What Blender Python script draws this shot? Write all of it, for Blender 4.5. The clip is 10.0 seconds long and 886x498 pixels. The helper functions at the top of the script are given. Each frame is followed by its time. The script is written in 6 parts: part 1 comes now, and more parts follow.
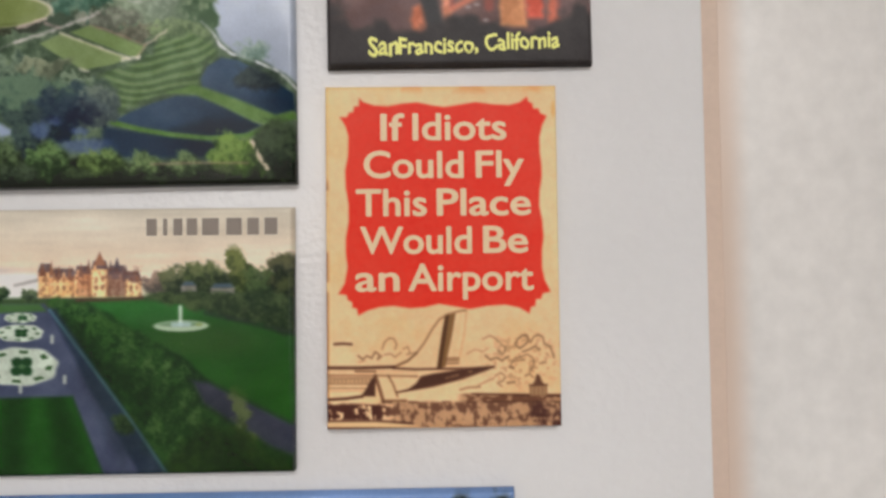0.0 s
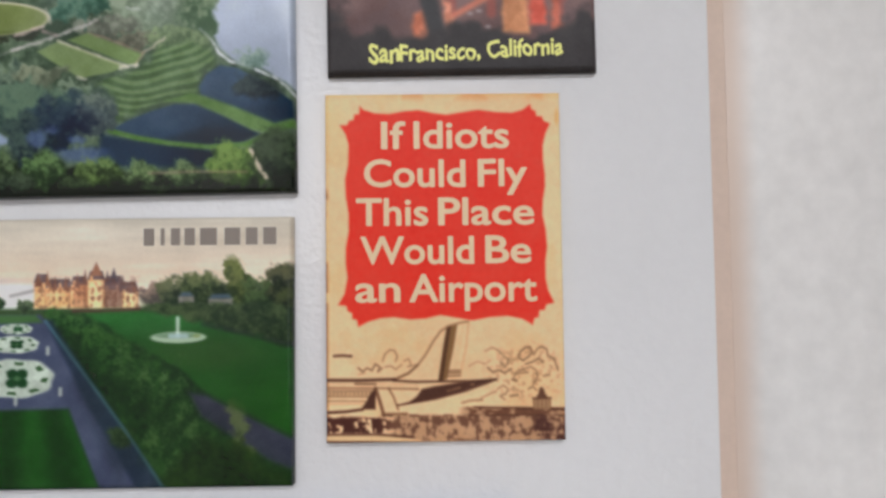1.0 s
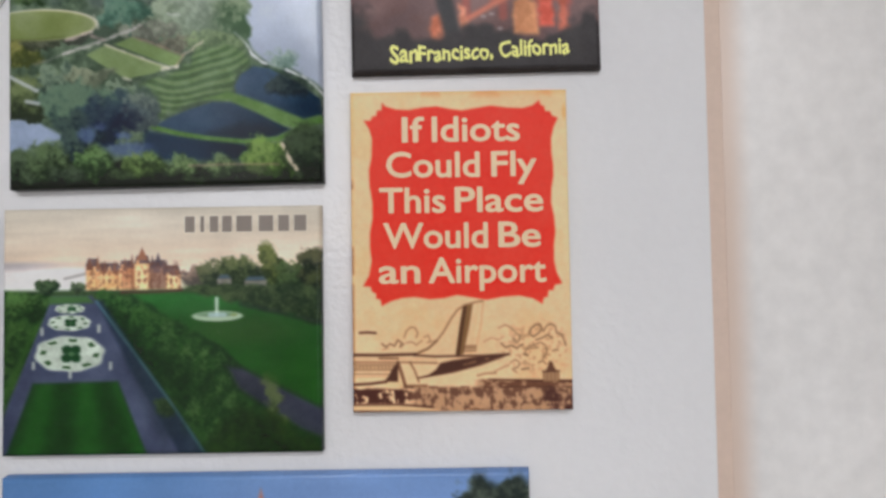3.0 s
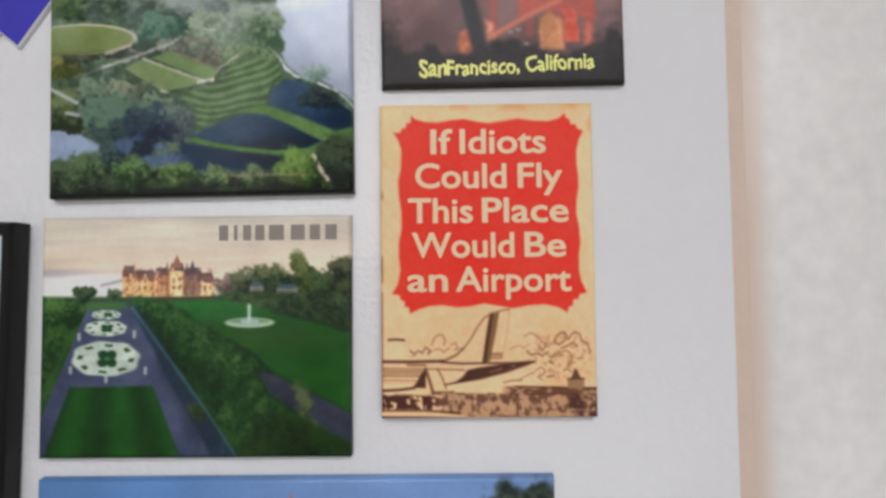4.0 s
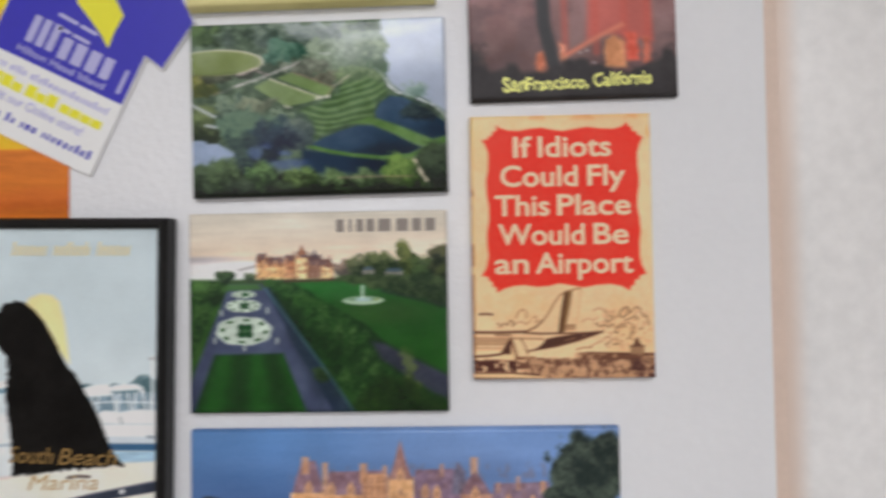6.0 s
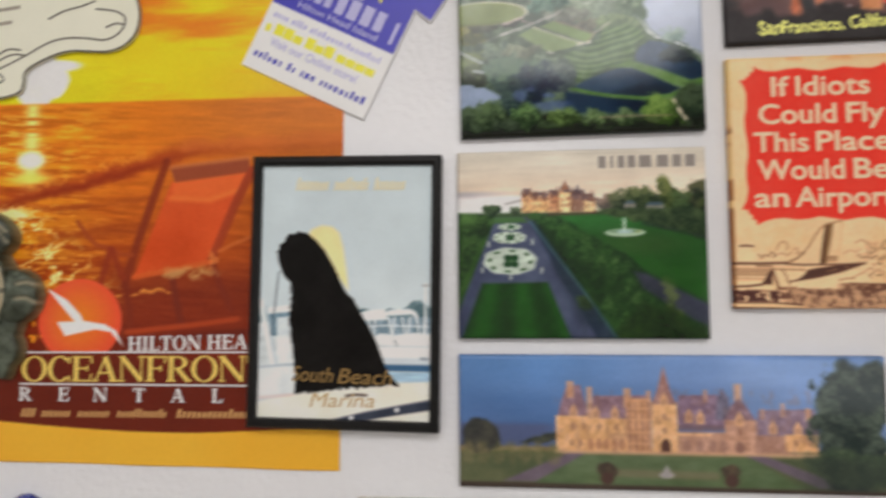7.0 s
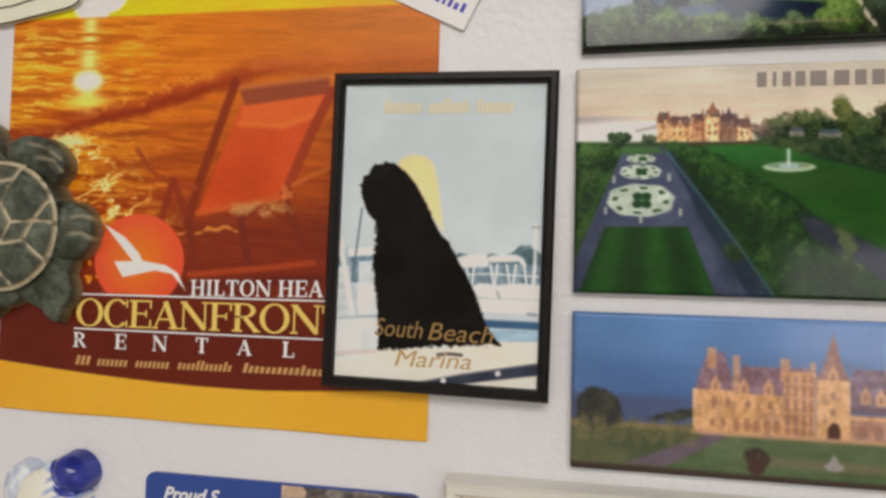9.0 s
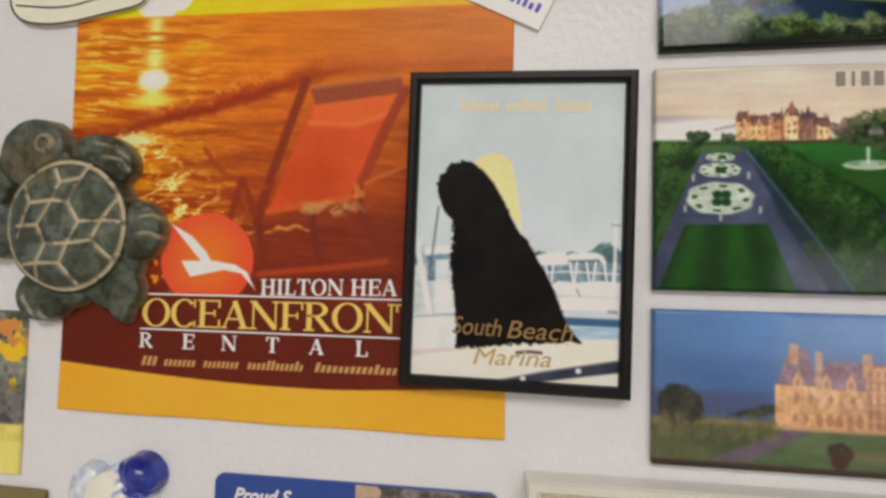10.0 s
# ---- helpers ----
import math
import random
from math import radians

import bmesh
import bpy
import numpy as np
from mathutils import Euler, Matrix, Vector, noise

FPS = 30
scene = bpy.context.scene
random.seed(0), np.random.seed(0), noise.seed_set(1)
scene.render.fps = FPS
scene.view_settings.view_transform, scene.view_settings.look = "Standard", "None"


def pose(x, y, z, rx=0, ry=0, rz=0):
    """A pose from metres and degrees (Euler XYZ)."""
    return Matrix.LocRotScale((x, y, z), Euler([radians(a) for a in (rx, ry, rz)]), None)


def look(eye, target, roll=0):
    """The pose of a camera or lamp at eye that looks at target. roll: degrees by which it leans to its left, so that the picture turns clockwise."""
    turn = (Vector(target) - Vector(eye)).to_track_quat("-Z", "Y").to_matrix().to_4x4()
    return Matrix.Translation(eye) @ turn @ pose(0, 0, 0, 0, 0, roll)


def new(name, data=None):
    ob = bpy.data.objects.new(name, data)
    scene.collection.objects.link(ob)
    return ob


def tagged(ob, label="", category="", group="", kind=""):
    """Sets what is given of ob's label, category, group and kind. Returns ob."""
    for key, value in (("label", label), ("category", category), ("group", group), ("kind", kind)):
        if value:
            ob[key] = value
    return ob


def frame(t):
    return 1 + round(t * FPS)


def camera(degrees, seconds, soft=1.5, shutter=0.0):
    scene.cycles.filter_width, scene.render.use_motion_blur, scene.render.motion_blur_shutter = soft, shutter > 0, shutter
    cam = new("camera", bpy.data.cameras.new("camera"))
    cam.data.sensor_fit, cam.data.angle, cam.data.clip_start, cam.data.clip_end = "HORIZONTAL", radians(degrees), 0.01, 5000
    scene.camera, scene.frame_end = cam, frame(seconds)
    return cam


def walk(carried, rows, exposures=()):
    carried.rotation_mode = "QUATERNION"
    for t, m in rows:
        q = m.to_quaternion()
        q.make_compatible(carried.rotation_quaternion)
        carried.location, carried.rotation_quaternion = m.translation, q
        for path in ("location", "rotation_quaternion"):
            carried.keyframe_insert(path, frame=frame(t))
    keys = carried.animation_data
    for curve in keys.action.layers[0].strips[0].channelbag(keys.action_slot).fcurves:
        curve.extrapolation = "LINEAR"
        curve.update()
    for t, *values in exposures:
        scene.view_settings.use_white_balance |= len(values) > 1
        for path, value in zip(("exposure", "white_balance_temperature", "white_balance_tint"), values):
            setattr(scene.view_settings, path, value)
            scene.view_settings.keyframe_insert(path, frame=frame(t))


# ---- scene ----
cam = camera(75.03, 10.0, soft=2.8, shutter=0.5)
PATH = [
    (0, (-0.00273, -0.13479, 1.49005), (0.02926, 1.86404, 1.55033), -0.705),
    (0.5, (-0.00071, -0.13264, 1.48933), (0.03233, 1.86600, 1.55522), -0.620),
    (1, (-0.00211, -0.13244, 1.49140), (0.01607, 1.86602, 1.56756), -0.693),
    (1.5, (-0.00204, -0.13530, 1.49244), (0.01149, 1.86347, 1.56129), -0.803),
    (2, (-0.00351, -0.13644, 1.49049), (0.00632, 1.86193, 1.57045), -0.801),
    (2.5, (-0.00471, -0.13612, 1.49068), (0.00894, 1.86287, 1.55269), -0.795),
    (3, (-0.00471, -0.14366, 1.48824), (-0.00910, 1.85531, 1.55207), -0.895),
    (3.2, (-0.01004, -0.14750, 1.49081), (-0.00643, 1.85123, 1.56199), -0.886),
    (4.3, (-0.01081, -0.14693, 1.48825), (-0.04197, 1.85081, 1.57802), -0.739),
    (4.5, (-0.01100, -0.14837, 1.49009), (-0.04724, 1.84998, 1.56273), -0.976),
    (4.8, (-0.01093, -0.15178, 1.48487), (-0.04258, 1.84660, 1.55872), -0.817),
    (5, (-0.00606, -0.15315, 1.48602), (-0.05481, 1.84456, 1.56844), -0.837),
    (5.2, (0.00058, -0.15387, 1.48836), (-0.04651, 1.84360, 1.57716), -0.807),
    (6.3, (-0.06072, -0.17958, 1.48867), (-0.11267, 1.81951, 1.51987), -1.054),
    (6.5, (-0.08048, -0.17858, 1.47307), (-0.17356, 1.81623, 1.58300), -0.860),
    (6.8, (-0.09255, -0.18854, 1.46058), (-0.23434, 1.80216, 1.59104), -0.481),
    (7, (-0.10339, -0.18854, 1.46156), (-0.27615, 1.80066, 1.57664), -0.377),
    (7.5, (-0.12536, -0.17364, 1.45721), (-0.38012, 1.80828, 1.54130), 0.336),
    (8, (-0.12340, -0.16451, 1.45429), (-0.43043, 1.81049, 1.52585), 0.927),
    (8.5, (-0.12471, -0.16020, 1.45148), (-0.46553, 1.80990, 1.50211), 1.107),
    (9, (-0.12521, -0.16031, 1.44977), (-0.44359, 1.81341, 1.50519), 1.330),
    (9.5, (-0.14016, -0.15837, 1.44636), (-0.43693, 1.81850, 1.50869), 1.172),
    (10, (-0.14908, -0.16423, 1.44727), (-0.43900, 1.81326, 1.52129), 1.199),
]
walk(cam, [(t, look(eye, target, roll)) for t, eye, target, roll in PATH],
     [(0.0, 0.0, 6400, 11), (0.8, 0.0, 5990, 11), (5.2, 0.0, 6020, 11), (6.5, 0.0, 6150, 12), (7.2, 0.0, 6450, 12), (8.5, 0.0, 6610, 12), (10.0, 0.0, 6620, 12)])

# ---- world, window light, ceiling lamp ----
world = bpy.data.worlds.new("world")
scene.world = world
world.use_nodes = True
sky = world.node_tree.nodes.new("ShaderNodeTexSky")
sky.sky_type, sky.sun_disc = "NISHITA", False
sky.sun_elevation, sky.sun_rotation = radians(38), radians(200)
world.node_tree.nodes["Background"].inputs["Strength"].default_value = 0.10
world.node_tree.links.new(sky.outputs[0], world.node_tree.nodes["Background"].inputs["Color"])


def area_lamp(name, m, sx, sy, watts, colour):
    data = bpy.data.lights.new(name, "AREA")
    data.shape, data.size, data.size_y, data.energy, data.color = "RECTANGLE", sx, sy, watts, colour
    ob = new(name, data)
    ob.matrix_world = m
    return ob


area_lamp("window_light", look((1.55, -2.97, 1.185), (1.55, 0.0, 1.185)), 0.90, 0.77, 5.1, (0.95, 0.97, 1.0))
area_lamp("ceiling_light", look((0.05, -1.80, 2.375), (0.05, -1.799, 0.0)), 1.16, 1.10, 28.8, (1.0, 0.965, 0.93))

# ---- materials ----
GAIN = 1.3  # printed ink: from the look of a colour on white stock to its reflectance


def ink(r, g, b):
    out = []
    for v in (r, g, b):
        v = min(max(v / 255, 0), 1)
        v = v / 12.92 if v <= 0.04045 else ((v + 0.055) / 1.055) ** 2.4
        out.append(min(v * GAIN, 0.9))
    return (*out, 1.0)


def inks(img):
    v = np.clip(img / 255, 0, 1)
    v = np.where(v <= 0.04045, v / 12.92, ((v + 0.055) / 1.055) ** 2.4) * GAIN
    return np.minimum(v, 0.9)


def material(name, colour, rough=0.5, metal=0.0, vary=0.06, scale=40.0, bump=0.0, bump_scale=400.0, coat=0.0, depth=0.0004, gloss=0.5):
    """A Principled surface with colour variation at two scales and a fine relief."""
    mat = bpy.data.materials.new(name)
    mat.use_nodes = True
    nodes, links = mat.node_tree.nodes, mat.node_tree.links
    bsdf = nodes["Principled BSDF"]
    bsdf.inputs["Roughness"].default_value, bsdf.inputs["Metallic"].default_value = rough, metal
    bsdf.inputs["Coat Weight"].default_value = coat
    bsdf.inputs["Specular IOR Level"].default_value = gloss
    bsdf.inputs["Coat Roughness"].default_value = 0.12
    coords = nodes.new("ShaderNodeTexCoord")
    big, small = nodes.new("ShaderNodeTexNoise"), nodes.new("ShaderNodeTexNoise")
    for n, s in ((big, scale), (small, scale * 9)):
        n.inputs["Scale"].default_value, n.inputs["Detail"].default_value = s, 4
        links.new(coords.outputs["Object"], n.inputs["Vector"])
    add = nodes.new("ShaderNodeMath")
    add.operation = "ADD"
    links.new(big.outputs[0], add.inputs[0])
    links.new(small.outputs[0], add.inputs[1])
    span = nodes.new("ShaderNodeMapRange")
    span.inputs["From Min"].default_value, span.inputs["From Max"].default_value = 0.6, 1.4
    span.inputs["To Min"].default_value, span.inputs["To Max"].default_value = 1 - vary, 1 + vary
    links.new(add.outputs[0], span.inputs["Value"])
    times = nodes.new("ShaderNodeVectorMath")
    times.operation = "SCALE"
    times.inputs[0].default_value = colour[:3]
    links.new(span.outputs[0], times.inputs["Scale"])
    links.new(times.outputs[0], bsdf.inputs["Base Color"])
    if bump:
        grain, relief = nodes.new("ShaderNodeTexNoise"), nodes.new("ShaderNodeBump")
        grain.inputs["Scale"].default_value, grain.inputs["Detail"].default_value = bump_scale, 2.5
        relief.inputs["Strength"].default_value, relief.inputs["Distance"].default_value = bump, depth
        links.new(coords.outputs["Object"], grain.inputs["Vector"])
        links.new(grain.outputs[0], relief.inputs["Height"])
        links.new(relief.outputs[0], bsdf.inputs["Normal"])
    return mat


def print_material(name, rough, coat=0.0, bump=0.05, bump_scale=250.0, paper=700.0, gloss=0.4, fleck=0.05):
    """A printed surface: the ink lies in the mesh's colour attribute; fine fibre and a faint buckle."""
    mat = bpy.data.materials.new(name)
    mat.use_nodes = True
    nodes, links = mat.node_tree.nodes, mat.node_tree.links
    bsdf = nodes["Principled BSDF"]
    bsdf.inputs["Roughness"].default_value = rough
    bsdf.inputs["Coat Weight"].default_value, bsdf.inputs["Coat Roughness"].default_value = coat, 0.08
    bsdf.inputs["Specular IOR Level"].default_value = gloss
    col, coords = nodes.new("ShaderNodeAttribute"), nodes.new("ShaderNodeTexCoord")
    col.attribute_name = "print"
    fibre = nodes.new("ShaderNodeTexNoise")
    fibre.inputs["Scale"].default_value, fibre.inputs["Detail"].default_value = paper, 3
    span = nodes.new("ShaderNodeMapRange")
    span.inputs["To Min"].default_value, span.inputs["To Max"].default_value = 1 - fleck, 1 + fleck
    times = nodes.new("ShaderNodeVectorMath")
    times.operation = "SCALE"
    links.new(coords.outputs["Object"], fibre.inputs["Vector"])
    links.new(fibre.outputs[0], span.inputs["Value"])
    links.new(col.outputs["Color"], times.inputs[0])
    links.new(span.outputs[0], times.inputs["Scale"])
    links.new(times.outputs[0], bsdf.inputs["Base Color"])
    wave, relief = nodes.new("ShaderNodeTexNoise"), nodes.new("ShaderNodeBump")
    wave.inputs["Scale"].default_value = bump_scale
    relief.inputs["Strength"].default_value, relief.inputs["Distance"].default_value = bump, 0.0004
    links.new(coords.outputs["Object"], wave.inputs["Vector"])
    links.new(wave.outputs[0], relief.inputs["Height"])
    links.new(relief.outputs[0], bsdf.inputs["Normal"])
    return mat


M_PANEL = material("pebbled_white_enamel", (0.80, 0.80, 0.82), 0.32, vary=0.02, scale=30, bump=0.85, bump_scale=430, depth=0.00035)
M_DOOR = material("door_side_enamel", (0.79, 0.775, 0.765), 0.36, vary=0.10, scale=20, bump=0.06, bump_scale=420, depth=0.0004)
M_GASKET = material("tan_rubber_gasket", (0.70, 0.55, 0.46), 0.6, vary=0.05, scale=90, bump=0.1)
M_WALL = material("painted_wall", (0.72, 0.70, 0.66), 0.8, vary=0.03, scale=8, bump=0.2, bump_scale=120, depth=0.001)
M_CEIL = material("painted_ceiling", (0.78, 0.78, 0.76), 0.9, vary=0.03, scale=8, bump=0.3, bump_scale=90, depth=0.002)
M_FLOOR = material("floor_vinyl", (0.40, 0.33, 0.26), 0.45, vary=0.15, scale=9, bump=0.1, bump_scale=60)
M_TRIM = material("white_trim_paint", (0.78, 0.78, 0.76), 0.4, vary=0.03, scale=20)
M_FOIL = print_material("glossy_foil_print", 0.09, bump=0.03, gloss=0.30)
M_SATIN = print_material("satin_foil_print", 0.34, bump=0.03, gloss=0.12)
M_MATTE = print_material("satin_card_print", 0.42, bump=0.06, gloss=0.2)
M_PAPER = print_material("brochure_paper_print", 0.4, bump=0.05, bump_scale=60.0, gloss=0.18)
M_PHOTO = print_material("photo_print", 0.36, bump=0.015, gloss=0.1, fleck=0.02)
M_CERAMIC = print_material("glazed_ceramic", 0.36, coat=0.12, bump=0.35, bump_scale=420.0, paper=160.0, gloss=0.3)
M_GLAZE = print_material("shiny_ceramic", 0.2, coat=0.4, bump=0.06, bump_scale=300.0, paper=160.0)
M_BACK = material("dark_magnet_backing", (0.03, 0.03, 0.032), 0.7, vary=0.1, scale=120, bump=0.1)
M_BLACK = material("black_plastic_frame", (0.007, 0.0065, 0.0065), 0.36, gloss=0.24, vary=0.1, scale=90, bump=0.06, bump_scale=900)
M_CARDWHITE = material("white_card", ink(236, 234, 233), 0.45, vary=0.02, scale=100, bump=0.03)
M_GLASS = bpy.data.materials.new("clear_glass")
M_GLASS.use_nodes = True
M_GLASS.node_tree.nodes["Principled BSDF"].inputs["Transmission Weight"].default_value = 1.0
M_GLASS.node_tree.nodes["Principled BSDF"].inputs["Roughness"].default_value = 0.03
M_GLASS.node_tree.nodes["Principled BSDF"].inputs["Base Color"].default_value = (0.97, 0.99, 0.96, 1)


def flat_ink(name, r, g, b, rough=0.4):
    return material(name, ink(r, g, b), rough, vary=0.04, scale=300)


# ---- mesh helpers ----
def part(name, bm, mat, parent=None, label=""):
    """One bmesh as one mesh object, under a thing or a part."""
    mesh = bpy.data.meshes.new(name)
    bm.to_mesh(mesh)
    bm.free()
    mesh.materials.append(mat)
    ob = new(name, mesh)
    if parent is not None:
        ob.parent = parent
    return tagged(ob, label)


def box(bm, x0, x1, y0, y1, z0, z1):
    vs = [bm.verts.new((x, y, z)) for x in (x0, x1) for y in (y0, y1) for z in (z0, z1)]
    for a, b, c, d in ((0, 1, 3, 2), (4, 6, 7, 5), (0, 4, 5, 1), (2, 3, 7, 6), (0, 2, 6, 4), (1, 5, 7, 3)):
        bm.faces.new((vs[a], vs[b], vs[c], vs[d]))
    return vs


def bevelled_box(x0, x1, y0, y1, z0, z1, r, seg=3):
    bm = bmesh.new()
    box(bm, x0, x1, y0, y1, z0, z1)
    bmesh.ops.recalc_face_normals(bm, faces=bm.faces)
    bmesh.ops.bevel(bm, geom=bm.edges[:], offset=r, segments=seg, affect="EDGES", profile=0.5)
    for f in bm.faces:
        f.smooth = True
    return bm


def slab(points, y0, y1, r=0.0):
    """A flat outline (x, z) given thickness from y0 (front) to y1, its front edge rounded by r."""
    bm = bmesh.new()
    face = bm.faces.new([bm.verts.new((x, y0, z)) for x, z in points])
    bmesh.ops.recalc_face_normals(bm, faces=[face])
    if face.normal.y > 0:
        face.normal_flip()
    rim = face.edges[:]
    ext = bmesh.ops.extrude_face_region(bm, geom=[face])
    for g in ext["geom"]:
        if isinstance(g, bmesh.types.BMVert):
            g.co.y = y1
    bmesh.ops.recalc_face_normals(bm, faces=bm.faces)
    if r:
        front = [e for e in bm.edges if all(abs(v.co.y - y0) < 1e-9 for v in e.verts)]
        bmesh.ops.bevel(bm, geom=front, offset=r, segments=2, affect="EDGES", profile=0.5)
    return bm


def thing(name, x, z, label, category, turn=0.0, group="", y=0.003):
    """An Empty on the refrigerator's side at x, z (metres), turned clockwise by degrees."""
    ob = new(name)
    ob.empty_display_size = 0.01
    ob.matrix_world = pose(x, y, z, 0, turn, 0)
    return tagged(ob, label, category, group)


class Art:
    """A sheet of width w and height h (metres) with drawing units x0..x1 across and y0..y1 down."""

    def __init__(self, w, h, x0, x1, y0, y1):
        self.w, self.h, self.x0, self.x1, self.y0, self.y1 = w, h, x0, x1, y0, y1

    def place(self, x, y):
        return ((x - self.x0) / (self.x1 - self.x0) - 0.5) * self.w, (0.5 - (y - self.y0) / (self.y1 - self.y0)) * self.h

    def grid(self, per_mm):
        nx, ny = int(self.w * 1000 * per_mm) + 1, int(self.h * 1000 * per_mm) + 1
        return np.meshgrid(np.linspace(self.x0, self.x1, nx), np.linspace(self.y0, self.y1, ny))


def sheet(name, art, img, mat, parent, front, back, round_off, label="", bow=0.0, shape=None):
    """A printed face: a fine grid whose rim rolls back round the edge; front and back are depths before the panel."""
    ny, nx, _ = img.shape
    gx, gz = np.meshgrid(np.linspace(-art.w / 2, art.w / 2, nx), np.linspace(art.h / 2, -art.h / 2, ny))
    rim = np.minimum(np.minimum(gx + art.w / 2, art.w / 2 - gx), np.minimum(gz + art.h / 2, art.h / 2 - gz))
    k = np.clip(1 - rim / max(round_off, 1e-9), 0, 1)
    gy = -front + round_off * (1 - np.sqrt(np.clip(1 - k * k, 0, 1))) * (round_off > 0)
    gy = np.where(rim <= 1e-9, -back, gy)
    gy = gy - bow * np.clip(1 - (2 * gx / art.w) ** 2, 0, 1)
    if shape is not None:
        gy = gy - shape
    co = np.stack([gx, gy, gz], -1).reshape(-1, 3)
    idx = np.arange(nx * ny).reshape(ny, nx)
    quads = np.stack([idx[:-1, :-1], idx[1:, :-1], idx[1:, 1:], idx[:-1, 1:]], -1).reshape(-1, 4)
    return grid_mesh(name, co, quads, inks(img).reshape(-1, 3), mat, parent, label)


def grid_mesh(name, co, quads, rgb, mat, parent, label=""):
    mesh = bpy.data.meshes.new(name)
    mesh.vertices.add(len(co))
    mesh.vertices.foreach_set("co", co.astype(np.float32).ravel())
    mesh.loops.add(len(quads) * 4)
    mesh.loops.foreach_set("vertex_index", quads.astype(np.int32).ravel())
    mesh.polygons.add(len(quads))
    mesh.polygons.foreach_set("loop_start", np.arange(0, len(quads) * 4, 4, dtype=np.int32))
    mesh.polygons.foreach_set("use_smooth", np.ones(len(quads), dtype=bool))
    mesh.update(calc_edges=True)
    attr = mesh.color_attributes.new("print", "FLOAT_COLOR", "POINT")
    attr.data.foreach_set("color", np.concatenate([rgb, np.ones((len(rgb), 1))], 1).astype(np.float32).ravel())
    mesh.materials.append(mat)
    ob = new(name, mesh)
    if parent is not None:
        ob.parent = parent
    return tagged(ob, label)


# ---- drawing helpers: masks over the grids of an Art ----
def fbm(X, Y, size, seed, octaves=4, sy=None):
    """Smooth noise of about 0..1 with features of the given size in drawing units."""
    rng = np.random.RandomState(seed)
    total, amp, out = 0.0, 1.0, np.zeros_like(X)
    for o in range(octaves):
        s, t = size / 2 ** o, (sy or size) / 2 ** o
        x, y = (X - X.min()) / s, (Y - Y.min()) / t
        xi, yi = np.floor(x).astype(int), np.floor(y).astype(int)
        table = rng.rand(yi.max() + 2, xi.max() + 2)
        fx, fy = x - xi, y - yi
        fx, fy = fx * fx * (3 - 2 * fx), fy * fy * (3 - 2 * fy)
        out += amp * ((table[yi, xi] * (1 - fx) + table[yi, xi + 1] * fx) * (1 - fy) + (table[yi + 1, xi] * (1 - fx) + table[yi + 1, xi + 1] * fx) * fy)
        total += amp
        amp *= 0.55
    return np.clip((out / total - 0.5) * 1.5 + 0.5, 0, 1)


def ramp(v, a, b):
    v = np.clip((v - a) / (b - a), 0, 1)
    return v * v * (3 - 2 * v)


def stroke(X, Y, pts, width, soft=1.5):
    """A line through pts."""
    d = np.full_like(X, 1e9)
    for (ax, ay), (bx, by) in zip(pts[:-1], pts[1:]):
        dx, dy = bx - ax, by - ay
        t = np.clip(((X - ax) * dx + (Y - ay) * dy) / (dx * dx + dy * dy + 1e-9), 0, 1)
        d = np.minimum(d, np.hypot(X - ax - t * dx, Y - ay - t * dy))
    return 1 - ramp(d, width / 2 - soft / 2, width / 2 + soft)


def patch(X, Y, pts, soft=2.0):
    """A filled outline through pts with soft edges."""
    inside, d = np.zeros(X.shape, bool), np.full_like(X, 1e9)
    for (ax, ay), (bx, by) in zip(pts, pts[1:] + pts[:1]):
        dx, dy = bx - ax, by - ay
        t = np.clip(((X - ax) * dx + (Y - ay) * dy) / (dx * dx + dy * dy + 1e-9), 0, 1)
        d = np.minimum(d, np.hypot(X - ax - t * dx, Y - ay - t * dy))
        if ay != by:
            inside ^= ((ay > Y) != (by > Y)) & (X < dx * (Y - ay) / dy + ax)
    return ramp(np.where(inside, d, -d), -soft, soft)


def oval(X, Y, cx, cy, rx, ry, soft=0.12):
    return 1 - ramp(np.hypot((X - cx) / rx, (Y - cy) / ry), 1 - soft, 1 + soft)


def wave(X, Y, size, seed, reach):
    """A smooth push of up to half of reach to either side, to roughen an outline."""
    return (fbm(X, Y, size, seed, 4) - 0.5) * reach


def lay(img, mask, colour):
    """Lay a colour, or an image, over img where mask is 1."""
    m = np.clip(mask, 0, 1)[..., None]
    return img * (1 - m) + np.asarray(colour, float) * m


def leaves(X, Y, dark, light, size, seed):
    """Foliage: clumps of light and dark, at three scales."""
    n = 0.34 * fbm(X, Y, size * 2.4, seed + 2, 3) + 0.38 * fbm(X, Y, size, seed, 4) + 0.28 * fbm(X, Y, size * 0.3, seed + 1, 3)
    n = (ramp(n, 0.2, 0.8) ** 1.25)[..., None]
    return np.asarray(dark, float) * (1 - n) + np.asarray(light, float) * n


